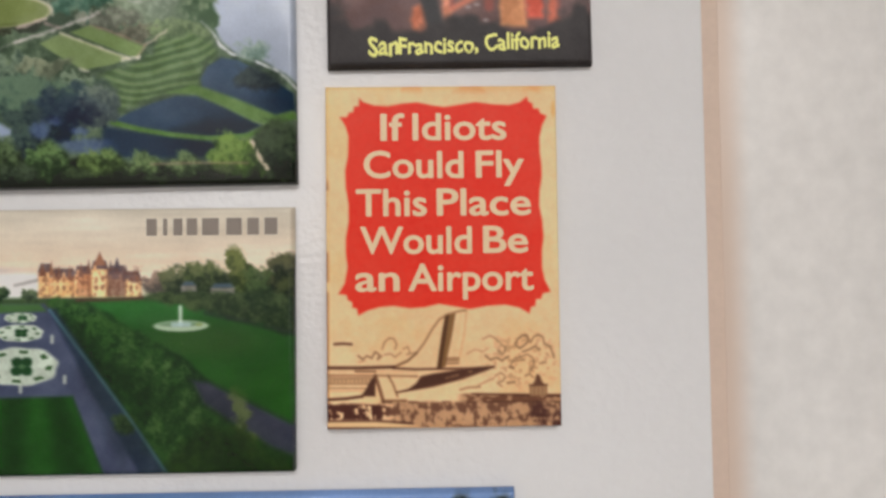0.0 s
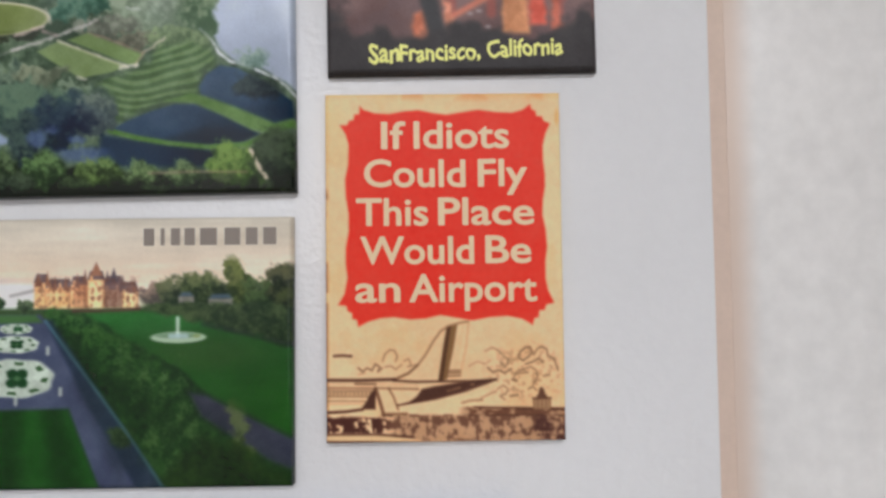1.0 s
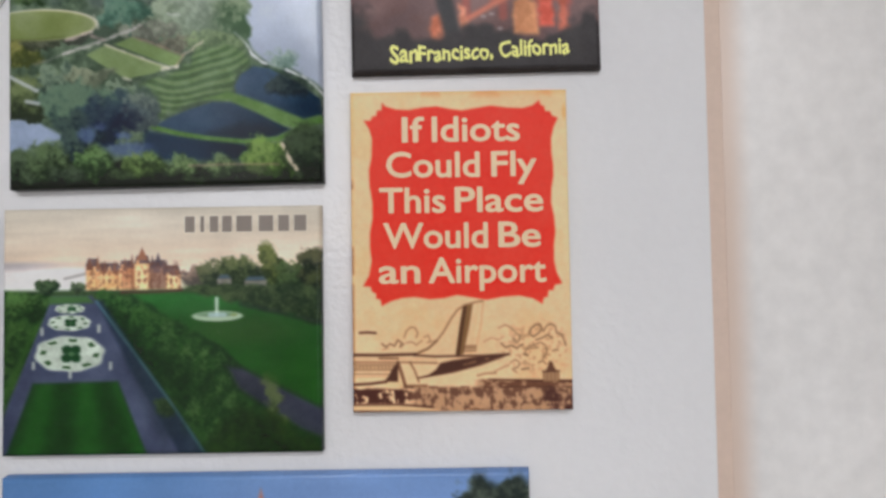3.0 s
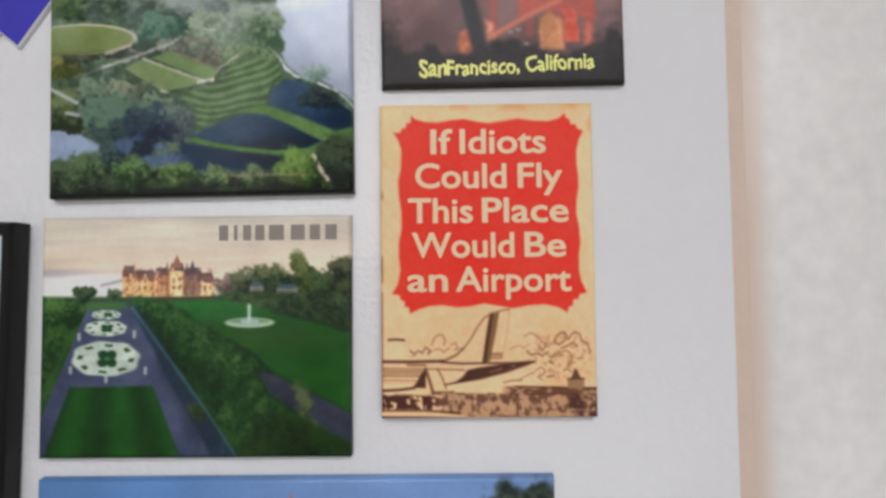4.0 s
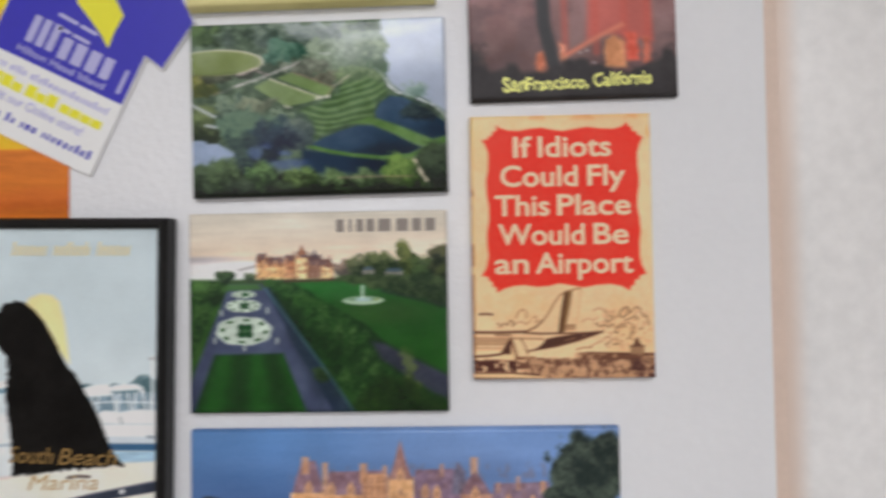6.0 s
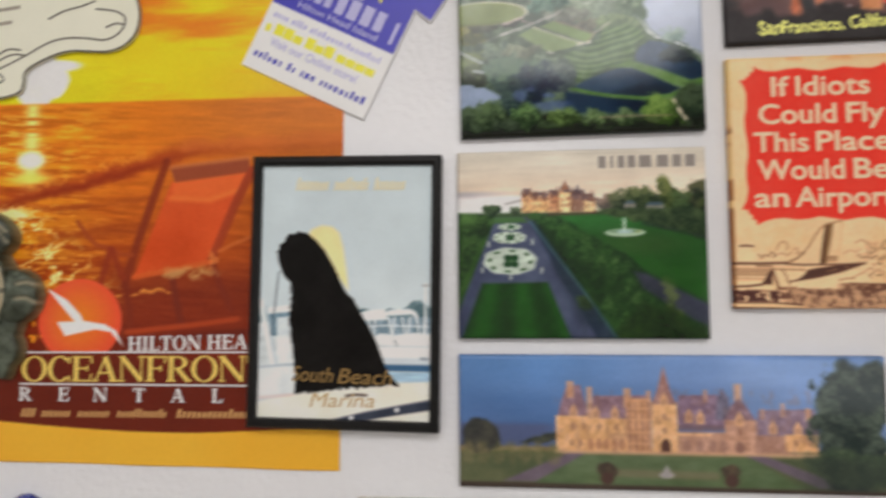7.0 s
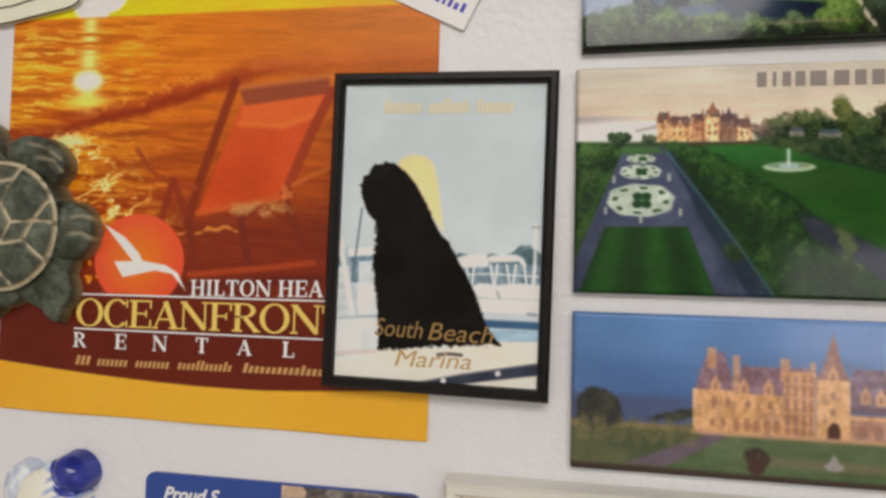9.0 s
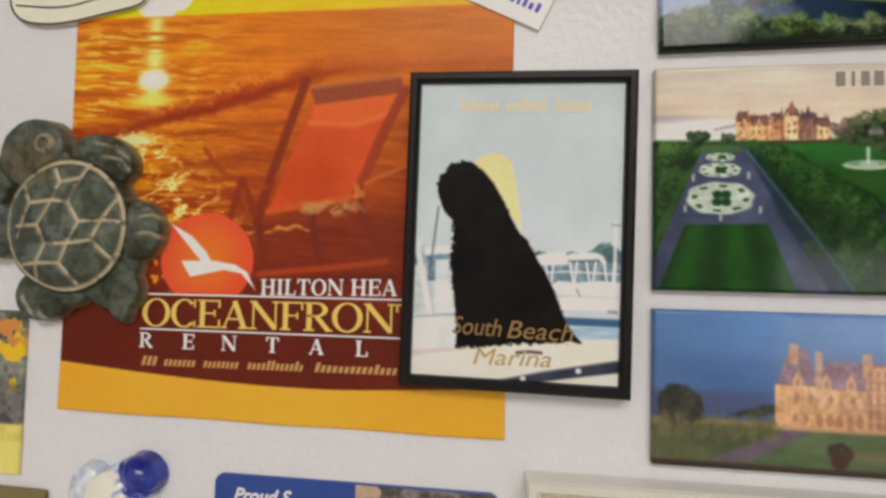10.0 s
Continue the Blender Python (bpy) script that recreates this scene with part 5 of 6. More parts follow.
def paint_photo(art, per_mm):
    X, Y = art.grid(per_mm)
    # the print hangs a little askew behind its frame
    u, v = (X - 740) / 374, (Y - 146) / 537
    X, Y = 745 - 22 * v + u * (359 + 8 * v), 150 - 2 * u + v * (518 + 22 * u)

    def tone(c, size, seed, amount, sy=None):
        return np.asarray(c, float) + (fbm(X, Y, size, seed, 4, sy)[..., None] - 0.5) * amount

    def face(pts, c, k=1.0, soft=2.5):
        return lay(img, patch(X, Y, pts, soft) * k, c)

    def line(pts, w, c, k=0.9, soft=2.0):
        return lay(img, stroke(X, Y, pts, w, soft) * k, c)

    img = tone((192, 205, 210), 200, 111, 8)
    img = lay(img, ramp(Y, 320, 440) * 0.35, (208, 217, 220))
    # wooded shore
    shore = 446 + wave(X, Y * 0 + 1, 34, 112, 22) + 4 * ramp(X, 800, 900) - 8 * ramp(X, 1040, 1060)
    img = lay(img, ramp(Y, shore - 3, shore + 3) * (1 - ramp(Y, 470, 480)), leaves(X, Y, (66, 94, 104), (116, 140, 146), 10, 113))
    img = face([(1048, 450), (1060, 440), (1080, 444), (1094, 452), (1094, 505), (1060, 505)], leaves(X, Y, (66, 92, 100), (112, 134, 138), 10, 114))
    img = lay(img, ramp(Y, 470, 480), tone((198, 206, 208), 40, 115, 34, 10))
    # boats on the far side: cabins, canopies and rails over white hulls
    img = face([(750, 454), (806, 448), (806, 500), (756, 504)], tone((108, 136, 152), 9, 116, 60))
    img = face([(744, 446), (800, 440), (806, 446), (806, 454), (750, 458)], (226, 230, 230))
    img = face([(770, 466), (800, 464), (806, 560), (768, 560)], tone((220, 226, 228), 16, 117, 26), 0.85)
    img = face([(930, 470), (1094, 470), (1094, 512), (950, 512)], tone((120, 142, 156), 10, 118, 70))
    img = face([(940, 462), (962, 454), (1000, 452), (1006, 462), (1004, 474), (952, 476)], (226, 231, 230))
    img = face([(1000, 462), (1008, 454), (1052, 452), (1064, 458), (1070, 470), (1066, 474), (1056, 464), (1010, 466)], (224, 231, 236))
    for x, dx in ((1008, 6), (1020, -5), (1036, 6), (1052, -6), (1066, 5), (980, -5), (966, 5), (1084, -4)):
        img = line([(x, 470), (x + dx, 510)], 3, (226, 231, 232))
    img = line([(960, 488), (1004, 486), (1090, 490)], 2.4, (222, 228, 230), 0.8)
    img = face([(962, 514), (990, 502), (1020, 506), (1060, 502), (1100, 506), (1100, 560), (982, 556)], tone((224, 227, 226), 20, 119, 20))
    img = line([(970, 528), (1098, 532)], 2.4, (176, 186, 192), 0.6)
    img = line([(1020, 518), (1024, 528)], 3.4, (120, 126, 130), 0.6)
    img = face([(984, 552), (1098, 556), (1098, 570), (992, 568)], (196, 204, 210))
    img = face([(990, 566), (1098, 570), (1098, 584), (1000, 580)], (58, 94, 128))
    img = face([(998, 582), (1098, 585), (1098, 606), (1010, 602)], tone((158, 188, 208), 24, 120, 34, 5))
    img = line([(1074, 556), (1086, 557)], 5, (120, 132, 144), 0.7)
    img = line([(1086, 400), (1084, 470), (1082, 520)], 5, (218, 222, 222), 0.8)
    img = line([(1080, 404), (1092, 404)], 4, (150, 150, 150), 0.6)
    img = line([(736, 432), (748, 500), (762, 566)], 11, (222, 228, 230))
    img = line([(748, 440), (760, 520), (768, 566)], 4, (176, 190, 198), 0.7)
    img = line([(776, 372), (768, 430), (758, 500)], 2.6, (82, 94, 104), 0.8)
    img = face([(726, 560), (806, 566), (806, 626), (722, 632)], tone((214, 220, 222), 30, 121, 16))
    img = line([(730, 566), (806, 562)], 4, (150, 164, 176), 0.6)
    # deck, cleat line and dark rail
    img = face([(720, 638), (806, 622), (900, 616), (1030, 606), (1100, 604), (1100, 700), (716, 700)], tone((230, 222, 208), 60, 122, 14))
    img = line([(726, 628), (800, 624)], 6, (206, 190, 186), 0.7)
    img = line([(916, 629), (936, 627), (958, 629)], 5, (72, 62, 58), 0.85)
    img = face([(858, 682), (960, 662), (1098, 640), (1098, 662), (1000, 674), (880, 692)], tone((52, 58, 72), 30, 123, 16))
    img = line([(870, 680), (960, 662), (1094, 642)], 2.6, (110, 116, 128), 0.6)
    for px, py in ((926, 674), (1022, 660)):
        img = lay(img, oval(X, Y, px, py, 5, 5, 0.3), (210, 210, 212))
    # pale cap behind a plain dark upright shape
    img = face([(838, 302), (848, 284), (870, 276), (892, 279), (906, 292), (914, 325), (920, 372), (924, 412), (900, 380), (876, 330)], tone((238, 212, 152), 40, 124, 14), 1, 3.5)
    fuzz = wave(X, Y, 7, 125, 8)
    img = lay(img, patch(X + fuzz, Y + fuzz, [(790, 306), (802, 294), (818, 288), (836, 292), (856, 306), (874, 328), (892, 358), (906, 390), (920, 418), (934, 430), (948, 458), (966, 488), (980, 516), (990, 546), (1000, 574), (1014, 596), (1028, 611), (960, 612), (880, 616), (806, 622), (808, 570), (802, 520), (797, 470), (802, 430), (803, 396), (790, 384), (778, 360), (774, 332), (782, 316)], 2.4), tone((17, 15, 14), 30, 126, 14))
    return finish(img, X, Y, 119, 1, 6, 3)


def paint_brochure(art, per_mm):
    X, Y = art.grid(per_mm)
    streak = fbm(X, Y, 46, 121, 5, sy=7)
    g = ramp(streak + (Y - 45) / 140, 0.25, 0.85)[..., None]
    img = np.array((222, 120, 30.0)) * (1 - g) + np.array((244, 196, 30.0)) * g
    img = lay(img, ramp(X, 85, 142) * ramp(Y, 40, 88) * 0.75, (232, 150, 58))
    img = lay(img, oval(X, Y, 34, 84, 38, 16, 0.6) * 0.8, (214, 202, 28))
    glow = (fbm(X, Y, 9, 122, 3) - 0.5) * 5
    img = lay(img, np.maximum(oval(X + glow, Y + glow, 31, 82, 11, 9.5, 0.12), oval(X + glow, Y, 38, 76, 10, 2.2, 0.3)), (240, 233, 226))
    # sea
    k = ramp(Y, 90, 178)[..., None]
    sea = np.array((214, 112, 22.0)) * (1 - k) + np.array((142, 42, 10.0)) * k
    right = (ramp(X, 60, 130) * ramp(Y, 128, 92))[..., None]
    sea = sea * (1 - right * 0.8) + np.array((196, 108, 52.0)) * right * 0.8
    wave = fbm(X, Y - 0.045 * X, 22, 123, 5, sy=1.8)
    fine = fbm(X, Y - 0.04 * X, 7, 124, 3, sy=1.0)
    sea = sea + ((wave - 0.5) * 46 + (fine - 0.5) * 34)[..., None] * np.array((1, 0.72, 0.3)) * (1 - 0.5 * ramp(Y, 120, 180))[..., None] * (1 - 0.6 * ramp(X, 45, 80) * ramp(Y, 150, 110))[..., None]
    img = lay(img, ramp(Y, 89.2, 90.2), sea)
    left = ramp(X, 75, 12) * ramp(Y, 90, 96) * (1 - ramp(Y, 148, 168))
    img = lay(img, left * ramp(wave, 0.42, 0.75) * 0.7, (238, 162, 26))
    img = lay(img, left * ramp(fine, 0.62, 0.8) * 0.6, (252, 206, 84))
    # path of the sun on the water
    path = np.exp(-((X - 28.3) / (2.6 + 0.05 * np.maximum(Y - 90, 0))) ** 2) * ramp(Y, 89, 91) * (1 - ramp(Y, 116, 124))
    img = lay(img, path * ramp(fbm(X, Y, 14, 125, 3, sy=1.4), 0.1, 0.5), (252, 216, 120))
    img = lay(img, oval(X, Y, 28.3, 110.2, 5.2, 3.0, 0.35), (255, 242, 206))
    img = lay(img, oval(X, Y, 28.3, 117, 8, 2.0, 0.7) * 0.8, (252, 206, 90))
    # a breaking swell, its spray, and foam lit by the low sun
    crest = [(-4, 130.4), (0.2, 129.5), (12.9, 126.2), (24.4, 123.5), (35.9, 120.8), (49.1, 118.4), (58.3, 115.5), (69.4, 113), (78.4, 110.4), (87.4, 107.8), (101.7, 107.1), (142, 105.6)]
    rough = (fbm(X, Y, 6, 133, 3) - 0.5) * 2.4
    img = lay(img, stroke(X, Y + rough, crest, 3.6, 3.4) * (0.72 - 0.4 * ramp(X, 80, 120)), (152, 50, 18))
    img = lay(img, stroke(X, Y + rough - 1.4, crest, 1.8, 1.6) * 0.6 * ramp(X, 100, 60), (120, 30, 12))
    spray = stroke(X, Y + rough + 3.4, crest, 3.4, 2.4) * ramp(X, 84, 60) * ramp(X, 20, 34)
    img = lay(img, spray * ramp(fbm(X, Y, 2.2, 134, 3), 0.55, 0.78) * 0.5, (238, 152, 56))
    img = lay(img, stroke(X, Y + rough + 2.6, [(86, 109), (142, 106.4)], 2.6, 2) * 0.5, (214, 112, 50))
    ridge = 1 - np.abs(2 * fbm(X - 0.5 * (Y - 128), Y + 0.3 * X, 9, 126, 4, sy=3.4) - 1)
    spark = np.exp(-((X - 24 - (Y - 128) * 0.62) / (6 + 0.36 * np.maximum(Y - 124, 0))) ** 2) * ramp(Y, 125, 129) * (1 - ramp(Y, 152, 166))
    img = lay(img, spark * ramp(ridge, 0.6, 0.95) * 0.75, (240, 152, 36))
    img = lay(img, spark * ramp(ridge, 0.86, 0.98), (255, 226, 150))
    img = lay(img, oval(X, Y, 22, 129.6, 6, 1.8, 0.6) * 0.9, (255, 232, 160))
    for pts in ([(33, 138.9), (56, 136.1), (81, 133.3)], [(40, 128), (58, 126.6), (74, 125)], [(96, 128), (120, 124)]):
        img = lay(img, stroke(X, Y + rough, pts, 1.4, 1.6) * 0.5, (150, 60, 18))
    # maroon foot
    img = lay(img, ramp(Y + glow * 0.6 - 0.06 * X, 158, 182) * 0.9, (92, 28, 16))
    img = lay(img, ramp(fbm(X, Y, 1.6, 128, 2), 0.86, 0.92) * oval(X, Y, 26, 172, 14, 10, 0.5), (240, 130, 30))
    # deck chair
    wood, dusk = (124, 42, 20), (156, 62, 26)
    img = lay(img, patch(X, Y, [(60, 150), (116, 150), (116, 178), (62, 178)], 8) * 0.55, (104, 34, 22))
    img = lay(img, patch(X, Y, [(81.2, 118.9), (109.5, 115.3), (96, 146.3), (68.4, 151.6)], 0.6), np.array((200, 70, 26.0)) + (ramp(Y, 150, 116) * 10)[..., None] + (fbm(X, Y, 14, 129)[..., None] - 0.5) * 16)
    img = lay(img, patch(X, Y, [(82, 119), (109, 115.6), (106, 121.6), (96, 124.8), (81, 124.4)], 1.0) * 0.75, (222, 98, 44))
    img = lay(img, stroke(X, Y, [(81, 124.6), (95, 125.4), (105.6, 122)], 1.0, 1.2) * 0.5, (236, 128, 60))
    img = lay(img, patch(X, Y, [(80.4, 113.4), (109, 110.4), (109.6, 115.6), (82.4, 118.9)], 0.6), (146, 66, 40))
    img = lay(img, stroke(X, Y, [(80.6, 113.6), (109, 110.6)], 0.9, 0.9) * 0.7, (196, 108, 60))
    for pts, w, c in (([(79.2, 111.6), (73.7, 127.2), (68.9, 141.3), (65, 155)], 2.5, wood), ([(110.1, 115.1), (104.2, 127.2), (96.2, 146.4)], 2.7, (150, 52, 26)), ([(47, 132.5), (51.1, 137.9), (54.5, 140.9), (59.7, 141.9), (63, 144), (67.2, 144.3)], 1.2, dusk), ([(59.4, 142.3), (57.8, 148.5), (55.7, 156.4)], 2.0, (138, 46, 22)), ([(60.1, 142.6), (62.9, 149.3), (65.5, 154.1)], 1.8, (138, 46, 22)),
                      ([(65.4, 154), (67.4, 166), (68.4, 176)], 1.9, (118, 40, 22)), ([(82.6, 153.5), (84, 160.2), (86, 168.4)], 2.0, (112, 38, 24)), ([(96.2, 146.3), (99.2, 154), (103.6, 163)], 1.9, (120, 40, 22)), ([(66.4, 171), (90, 168.4), (106, 166.2)], 1.4, (168, 62, 28)), ([(66, 175), (88, 172.6), (108, 171)], 2.4, (98, 32, 20)), ([(99, 143), (104, 140.6), (118, 135)], 0.9, (196, 96, 40)), ([(68.4, 152), (82, 149.6), (96, 146.6)], 1.5, (206, 86, 36))):
        img = lay(img, stroke(X, Y, pts, w, 0.8) * 0.88, c)
    img = lay(img, stroke(X, Y + rough, [(62, 158.2), (72, 157.2), (82, 156.4)], 0.5, 0.7) * ramp(fbm(X, Y, 3, 136, 2), 0.3, 0.7) * 0.8, (236, 150, 64))
    img = lay(img, oval(X, Y + rough * 0.6, 87, 150.4, 11, 2.2, 0.5) * ramp(fbm(X, Y, 3.0, 130, 3), 0.3, 0.7) * 0.7, (206, 156, 100))
    img = lay(img, oval(X, Y, 96.4, 146, 2.6, 3, 0.5) * ramp(fbm(X, Y, 2, 137, 2), 0.6, 0.8) * 0.6, (226, 130, 66))
    img = img * np.array((0.985, 1.03, 1.0))
    # round emblem with a plain white swoosh
    r = np.hypot(X - 49, Y - 167)[..., None] / 15.4
    img = lay(img, oval(X, Y, 49, 167.2, 15.4, 14.6, 0.02) * (Y < 178), np.array((240, 128, 32.0)) * (1 - np.clip(r, 0, 1)) + np.array((226, 78, 50.0)) * np.clip(r, 0, 1))
    img = lay(img, patch(X, Y, [(36.5, 156), (43.9, 160.0), (48.9, 164.8), (50.3, 167.2), (58.4, 168.4), (62.4, 170.6), (65.4, 176.1), (60.6, 171), (54.8, 170.1), (43.7, 172.5), (40.6, 167.7), (47.1, 167.5)], 0.25), (244, 236, 230))
    # yellow foot strip under a shallow curve
    curve = 200.6 + 4.2 * np.sin(np.clip(X / 82, 0, 1) * np.pi / 2) - 2.6 * ramp(X, 85, 142)
    img = finish(img, X, Y, 132, 0, 8, 6)
    return lay(img, ramp(Y, curve - 0.2, curve + 0.25), np.array((220, 162, 46.0)) + (fbm(X, Y, 40, 131)[..., None] - 0.5) * 12)


def paint_flowers(art, per_mm):
    X, Y = art.grid(per_mm)
    img = leaves(X, Y, (44, 50, 44), (156, 158, 146), 7, 141)
    img = lay(img, ramp(fbm(X, Y, 6, 142, 3), 0.62, 0.7) * oval(X, Y, 64, 12, 9, 13, 0.3), (226, 180, 40))
    img = lay(img, ramp(fbm(X, Y, 5, 143, 3), 0.6, 0.68) * oval(X, Y, 58, 8, 14, 9, 0.3), (196, 132, 66))
    img = lay(img, ramp(Y, 20, 30) * 0.7, leaves(X, Y, (46, 44, 52), (128, 120, 124), 4, 144))
    img = lay(img, ramp(Y, 35.5, 37), np.array((206, 192, 100.0)) + (fbm(X, Y, 9, 145)[..., None] - 0.5) * 50)
    return lay(img, ramp(Y, 41.5, 42.2), (222, 208, 116))


def paint_card_photo(art, per_mm):
    X, Y = art.grid(per_mm)
    img = leaves(X, Y, (58, 54, 52), (150, 142, 136), 5, 151)
    return lay(img, ramp(fbm(X, Y, 6, 152, 3), 0.6, 0.7) * 0.8, (206, 176, 150))


def paint_insert(art, per_mm):
    X, Y = art.grid(per_mm)
    img = np.zeros(X.shape + (3,)) + np.array((214, 200, 180.0)) + (fbm(X, Y, 30, 161)[..., None] - 0.5) * 20
    return lay(img, ramp(Y, 6, 9), leaves(X, Y, (150, 110, 96), (206, 172, 150), 16, 162))


def paint_top(art, per_mm):
    X, Y = art.grid(per_mm)
    img = np.array((206, 198, 140.0)) + (fbm(X, Y, 40, 171)[..., None] - 0.5) * 24
    return lay(img, ramp(fbm(X, Y, 18, 172), 0.55, 0.7) * (Y < 44) * 0.7, (150, 140, 90))


# ---- flat magnets on the refrigerator's side ----
GROUP = "magnets on the refrigerator"


def at_mm(x0, x1, z0, z1):
    return (x0 + x1) / 2000, 1.4 + (z0 + z1) / 2000, (x1 - x0) / 1000, (z1 - z0) / 1000


def foil_magnet(name, rect, units, painter, per_mm, label, turn=0.0, thick=0.0032, mat=None, rounding=0.0012):
    x, z, w, h = at_mm(*rect)
    art = Art(w, h, *units)
    root = thing(name, x, z, label, "magnet", turn, GROUP)
    part("backing", bevelled_box(-w / 2 + 0.0008, w / 2 - 0.0008, -thick * 0.6, -0.0001, -h / 2 + 0.0008, h / 2 - 0.0008, 0.0003, 1), M_BACK, root, "dark magnetic backing")
    return sheet("printed_face", art, painter(art, per_mm), mat or M_FOIL, root, thick, 0.0003, rounding), art


I_CREAM, I_YELLOW = flat_ink("cream_ink", 232, 190, 154), flat_ink("pale_yellow_ink", 230, 230, 118)
I_WHITE, I_GOLD, I_DULLGOLD = flat_ink("white_ink", 246, 240, 238), flat_ink("gold_ink", 230, 188, 92), flat_ink("dull_gold_ink", 138, 108, 56)
I_BRASS, I_TITLE = flat_ink("brass_ink", 178, 150, 98), flat_ink("faded_grey_ink", 128, 119, 112)
I_TAN, I_PALEGOLD = flat_ink("tan_ink", 186, 140, 84), flat_ink("pale_gold_ink", 222, 204, 160)
I_BLUE, I_LILAC, I_SUN = flat_ink("blue_ink", 48, 43, 166), flat_ink("pale_blue_ink", 168, 166, 206), flat_ink("yellow_ink", 236, 212, 44)

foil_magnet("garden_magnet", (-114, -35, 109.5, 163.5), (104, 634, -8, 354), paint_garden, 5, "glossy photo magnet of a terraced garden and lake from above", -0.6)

estate, art = foil_magnet("estate_magnet", (-115, -35.5, 43, 104.5), (97, 637, 386, 812), paint_estate, 5, "glossy photo magnet of a stone mansion beside green lawns")
for mid, half in ((416, 8), (437, 3), (457, 7), (479, 8), (508, 13), (545, 12), (575, 9), (603, 10)):
    x0, x1 = mid - half, mid + half
    bm = bmesh.new()
    bm.faces.new([bm.verts.new((p[0], -0.0033, p[1])) for p in (art.place(x0, 431), art.place(x1, 431), art.place(x1, 404), art.place(x0, 404))])
    part("title_mark", bm, I_TITLE, estate)

foil_magnet("panorama_magnet", (-115, 15.5, -4, 38), (812, 1565, 630, 870), paint_panorama, 5, "wide glossy photo magnet of a stone mansion at dusk")

city, art = foil_magnet("city_magnet", (-28, 35.5, 137.5, 226.5), (681, 1114, -450, 156), paint_city, 3.4, "dark red souvenir magnet with yellow handwritten lettering", -0.5, 0.0025, M_SATIN)
lettering("San", art, 750, 797, 138, 136, 30, I_YELLOW, city, 0.0026, 0.03, wobble=0.06)
lettering("Francisco,", art, 799, 926, 136, 133, 26, I_YELLOW, city, 0.0026, 0.03, wobble=0.06)
lettering("California", art, 938, 1058, 131, 128, 26, I_YELLOW, city, 0.0026, 0.03, wobble=0.06)

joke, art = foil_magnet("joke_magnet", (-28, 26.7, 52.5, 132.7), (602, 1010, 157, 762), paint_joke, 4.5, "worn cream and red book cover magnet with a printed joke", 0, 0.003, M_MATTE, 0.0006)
for words, x0, x1, base0, base1 in (("If", 701, 740, 254.3, 254.3), ("Idiots", 757, 919, 254.1, 254.2), ("Could", 671, 843, 320.3, 321.8), ("Fly", 867, 949, 321.6, 320.8), ("This", 657, 778, 388.0, 388.3), ("Place", 798, 960, 388.1, 388.5), ("Would", 664, 856, 454.5, 455.5), ("Be", 878, 954, 454.9, 455.1), ("an", 655, 729, 520.2, 520.4), ("Airport", 747, 963, 520.7, 521.3)):
    lettering(words, art, x0, x1, base0, base1, 46, I_CREAM, joke, 0.0031, 0.019)

# ---- brochure sheet ----
x, z, w, h = at_mm(-296.3, -154, 0, 216)
art = Art(w, h, 0, 142, 0, 216)
brochure = thing("brochure", x, z, "orange sunset beach brochure held flat under magnets", "brochure", 0.4)
X, Y = art.grid(3)
curl = 0.0009 * ramp(Y, 196, 216) * (0.4 + 0.6 * np.sin(X / 142 * 9) ** 2)
leaf = sheet("sheet", art, paint_brochure(art, 3), M_PAPER, brochure, 0.0005, 0.0003, 0.0, shape=curl)
serif_line("HILTON HEA", art, 67.2, 109.6, 177.5, 176.3, 4.9, I_WHITE, leaf, 0.0007, 0.2, 0.08)
serif_line("OCEANFRONT", art, 28.2, 117.5, 188.4, 187.2, 8.6, I_GOLD, leaf, 0.0007, 0.17, 0.06, 0.03)
for letter, x0 in zip("RENTAL", (27.6, 42.2, 55.2, 69.6, 83.2, 97.6)):
    low = 195.1 - (x0 - 27) * 0.008
    serif_line(letter, art, x0, x0 + 4.6 * WIDTHS[letter] + 0.3, low, low, 4.7, I_WHITE, leaf, 0.0007, 0.2, 0.08)
for x0, x1, n in ((28.6, 33.4, 3), (36.2, 46.4, 7), (49.4, 60.6, 8), (63.8, 81.2, 12), (85.2, 110, 14)):
    low = 200.6 - (x0 - 28) * 0.014
    bars("owner_line", art, x0, x1, low, low - (x1 - x0) * 0.014, 2.9, [v for k in range(n) for v in (0.8, 0.4)][:-1], I_TAN, leaf, 0.0007, "tan line of small print", 0.25)
bars("rule", art, 27.8, 140, 178.6, 177.3, 0.5, [1], I_WHITE, leaf, 0.0007)
bars("rule", art, 27.6, 140, 189.5, 188.7, 0.5, [1], I_WHITE, leaf, 0.0007)

# ---- framed photo ----
x, z, w, h = at_mm(-183.9, -120.5, 14.1, 103.6)
photo_thing = thing("photo_frame", x, z, "black framed magnet photo of a dark shape at a marina", "picture frame", 0.95, GROUP, 0.0022)
rail, deep = 0.0033, 0.0062
bm = bmesh.new()
profile = [(0, 0.0), (0, -deep + 0.0008), (0.0008, -deep), (rail - 0.0012, -deep), (rail - 0.0003, -deep + 0.0006), (rail, -deep + 0.0022), (rail, 0.0)]
rings = []
for sx, sz in ((-1, -1), (1, -1), (1, 1), (-1, 1)):
    rings.append([bm.verts.new((sx * (w / 2 - d), y, sz * (h / 2 - d))) for d, y in profile])
for a, b in zip(rings, rings[1:] + rings[:1]):
    for i in range(len(profile) - 1):
        bm.faces.new((a[i], a[i + 1], b[i + 1], b[i]))
bmesh.ops.recalc_face_normals(bm, faces=bm.faces)
part("frame_rail", bm, M_BLACK, photo_thing, "black plastic frame")
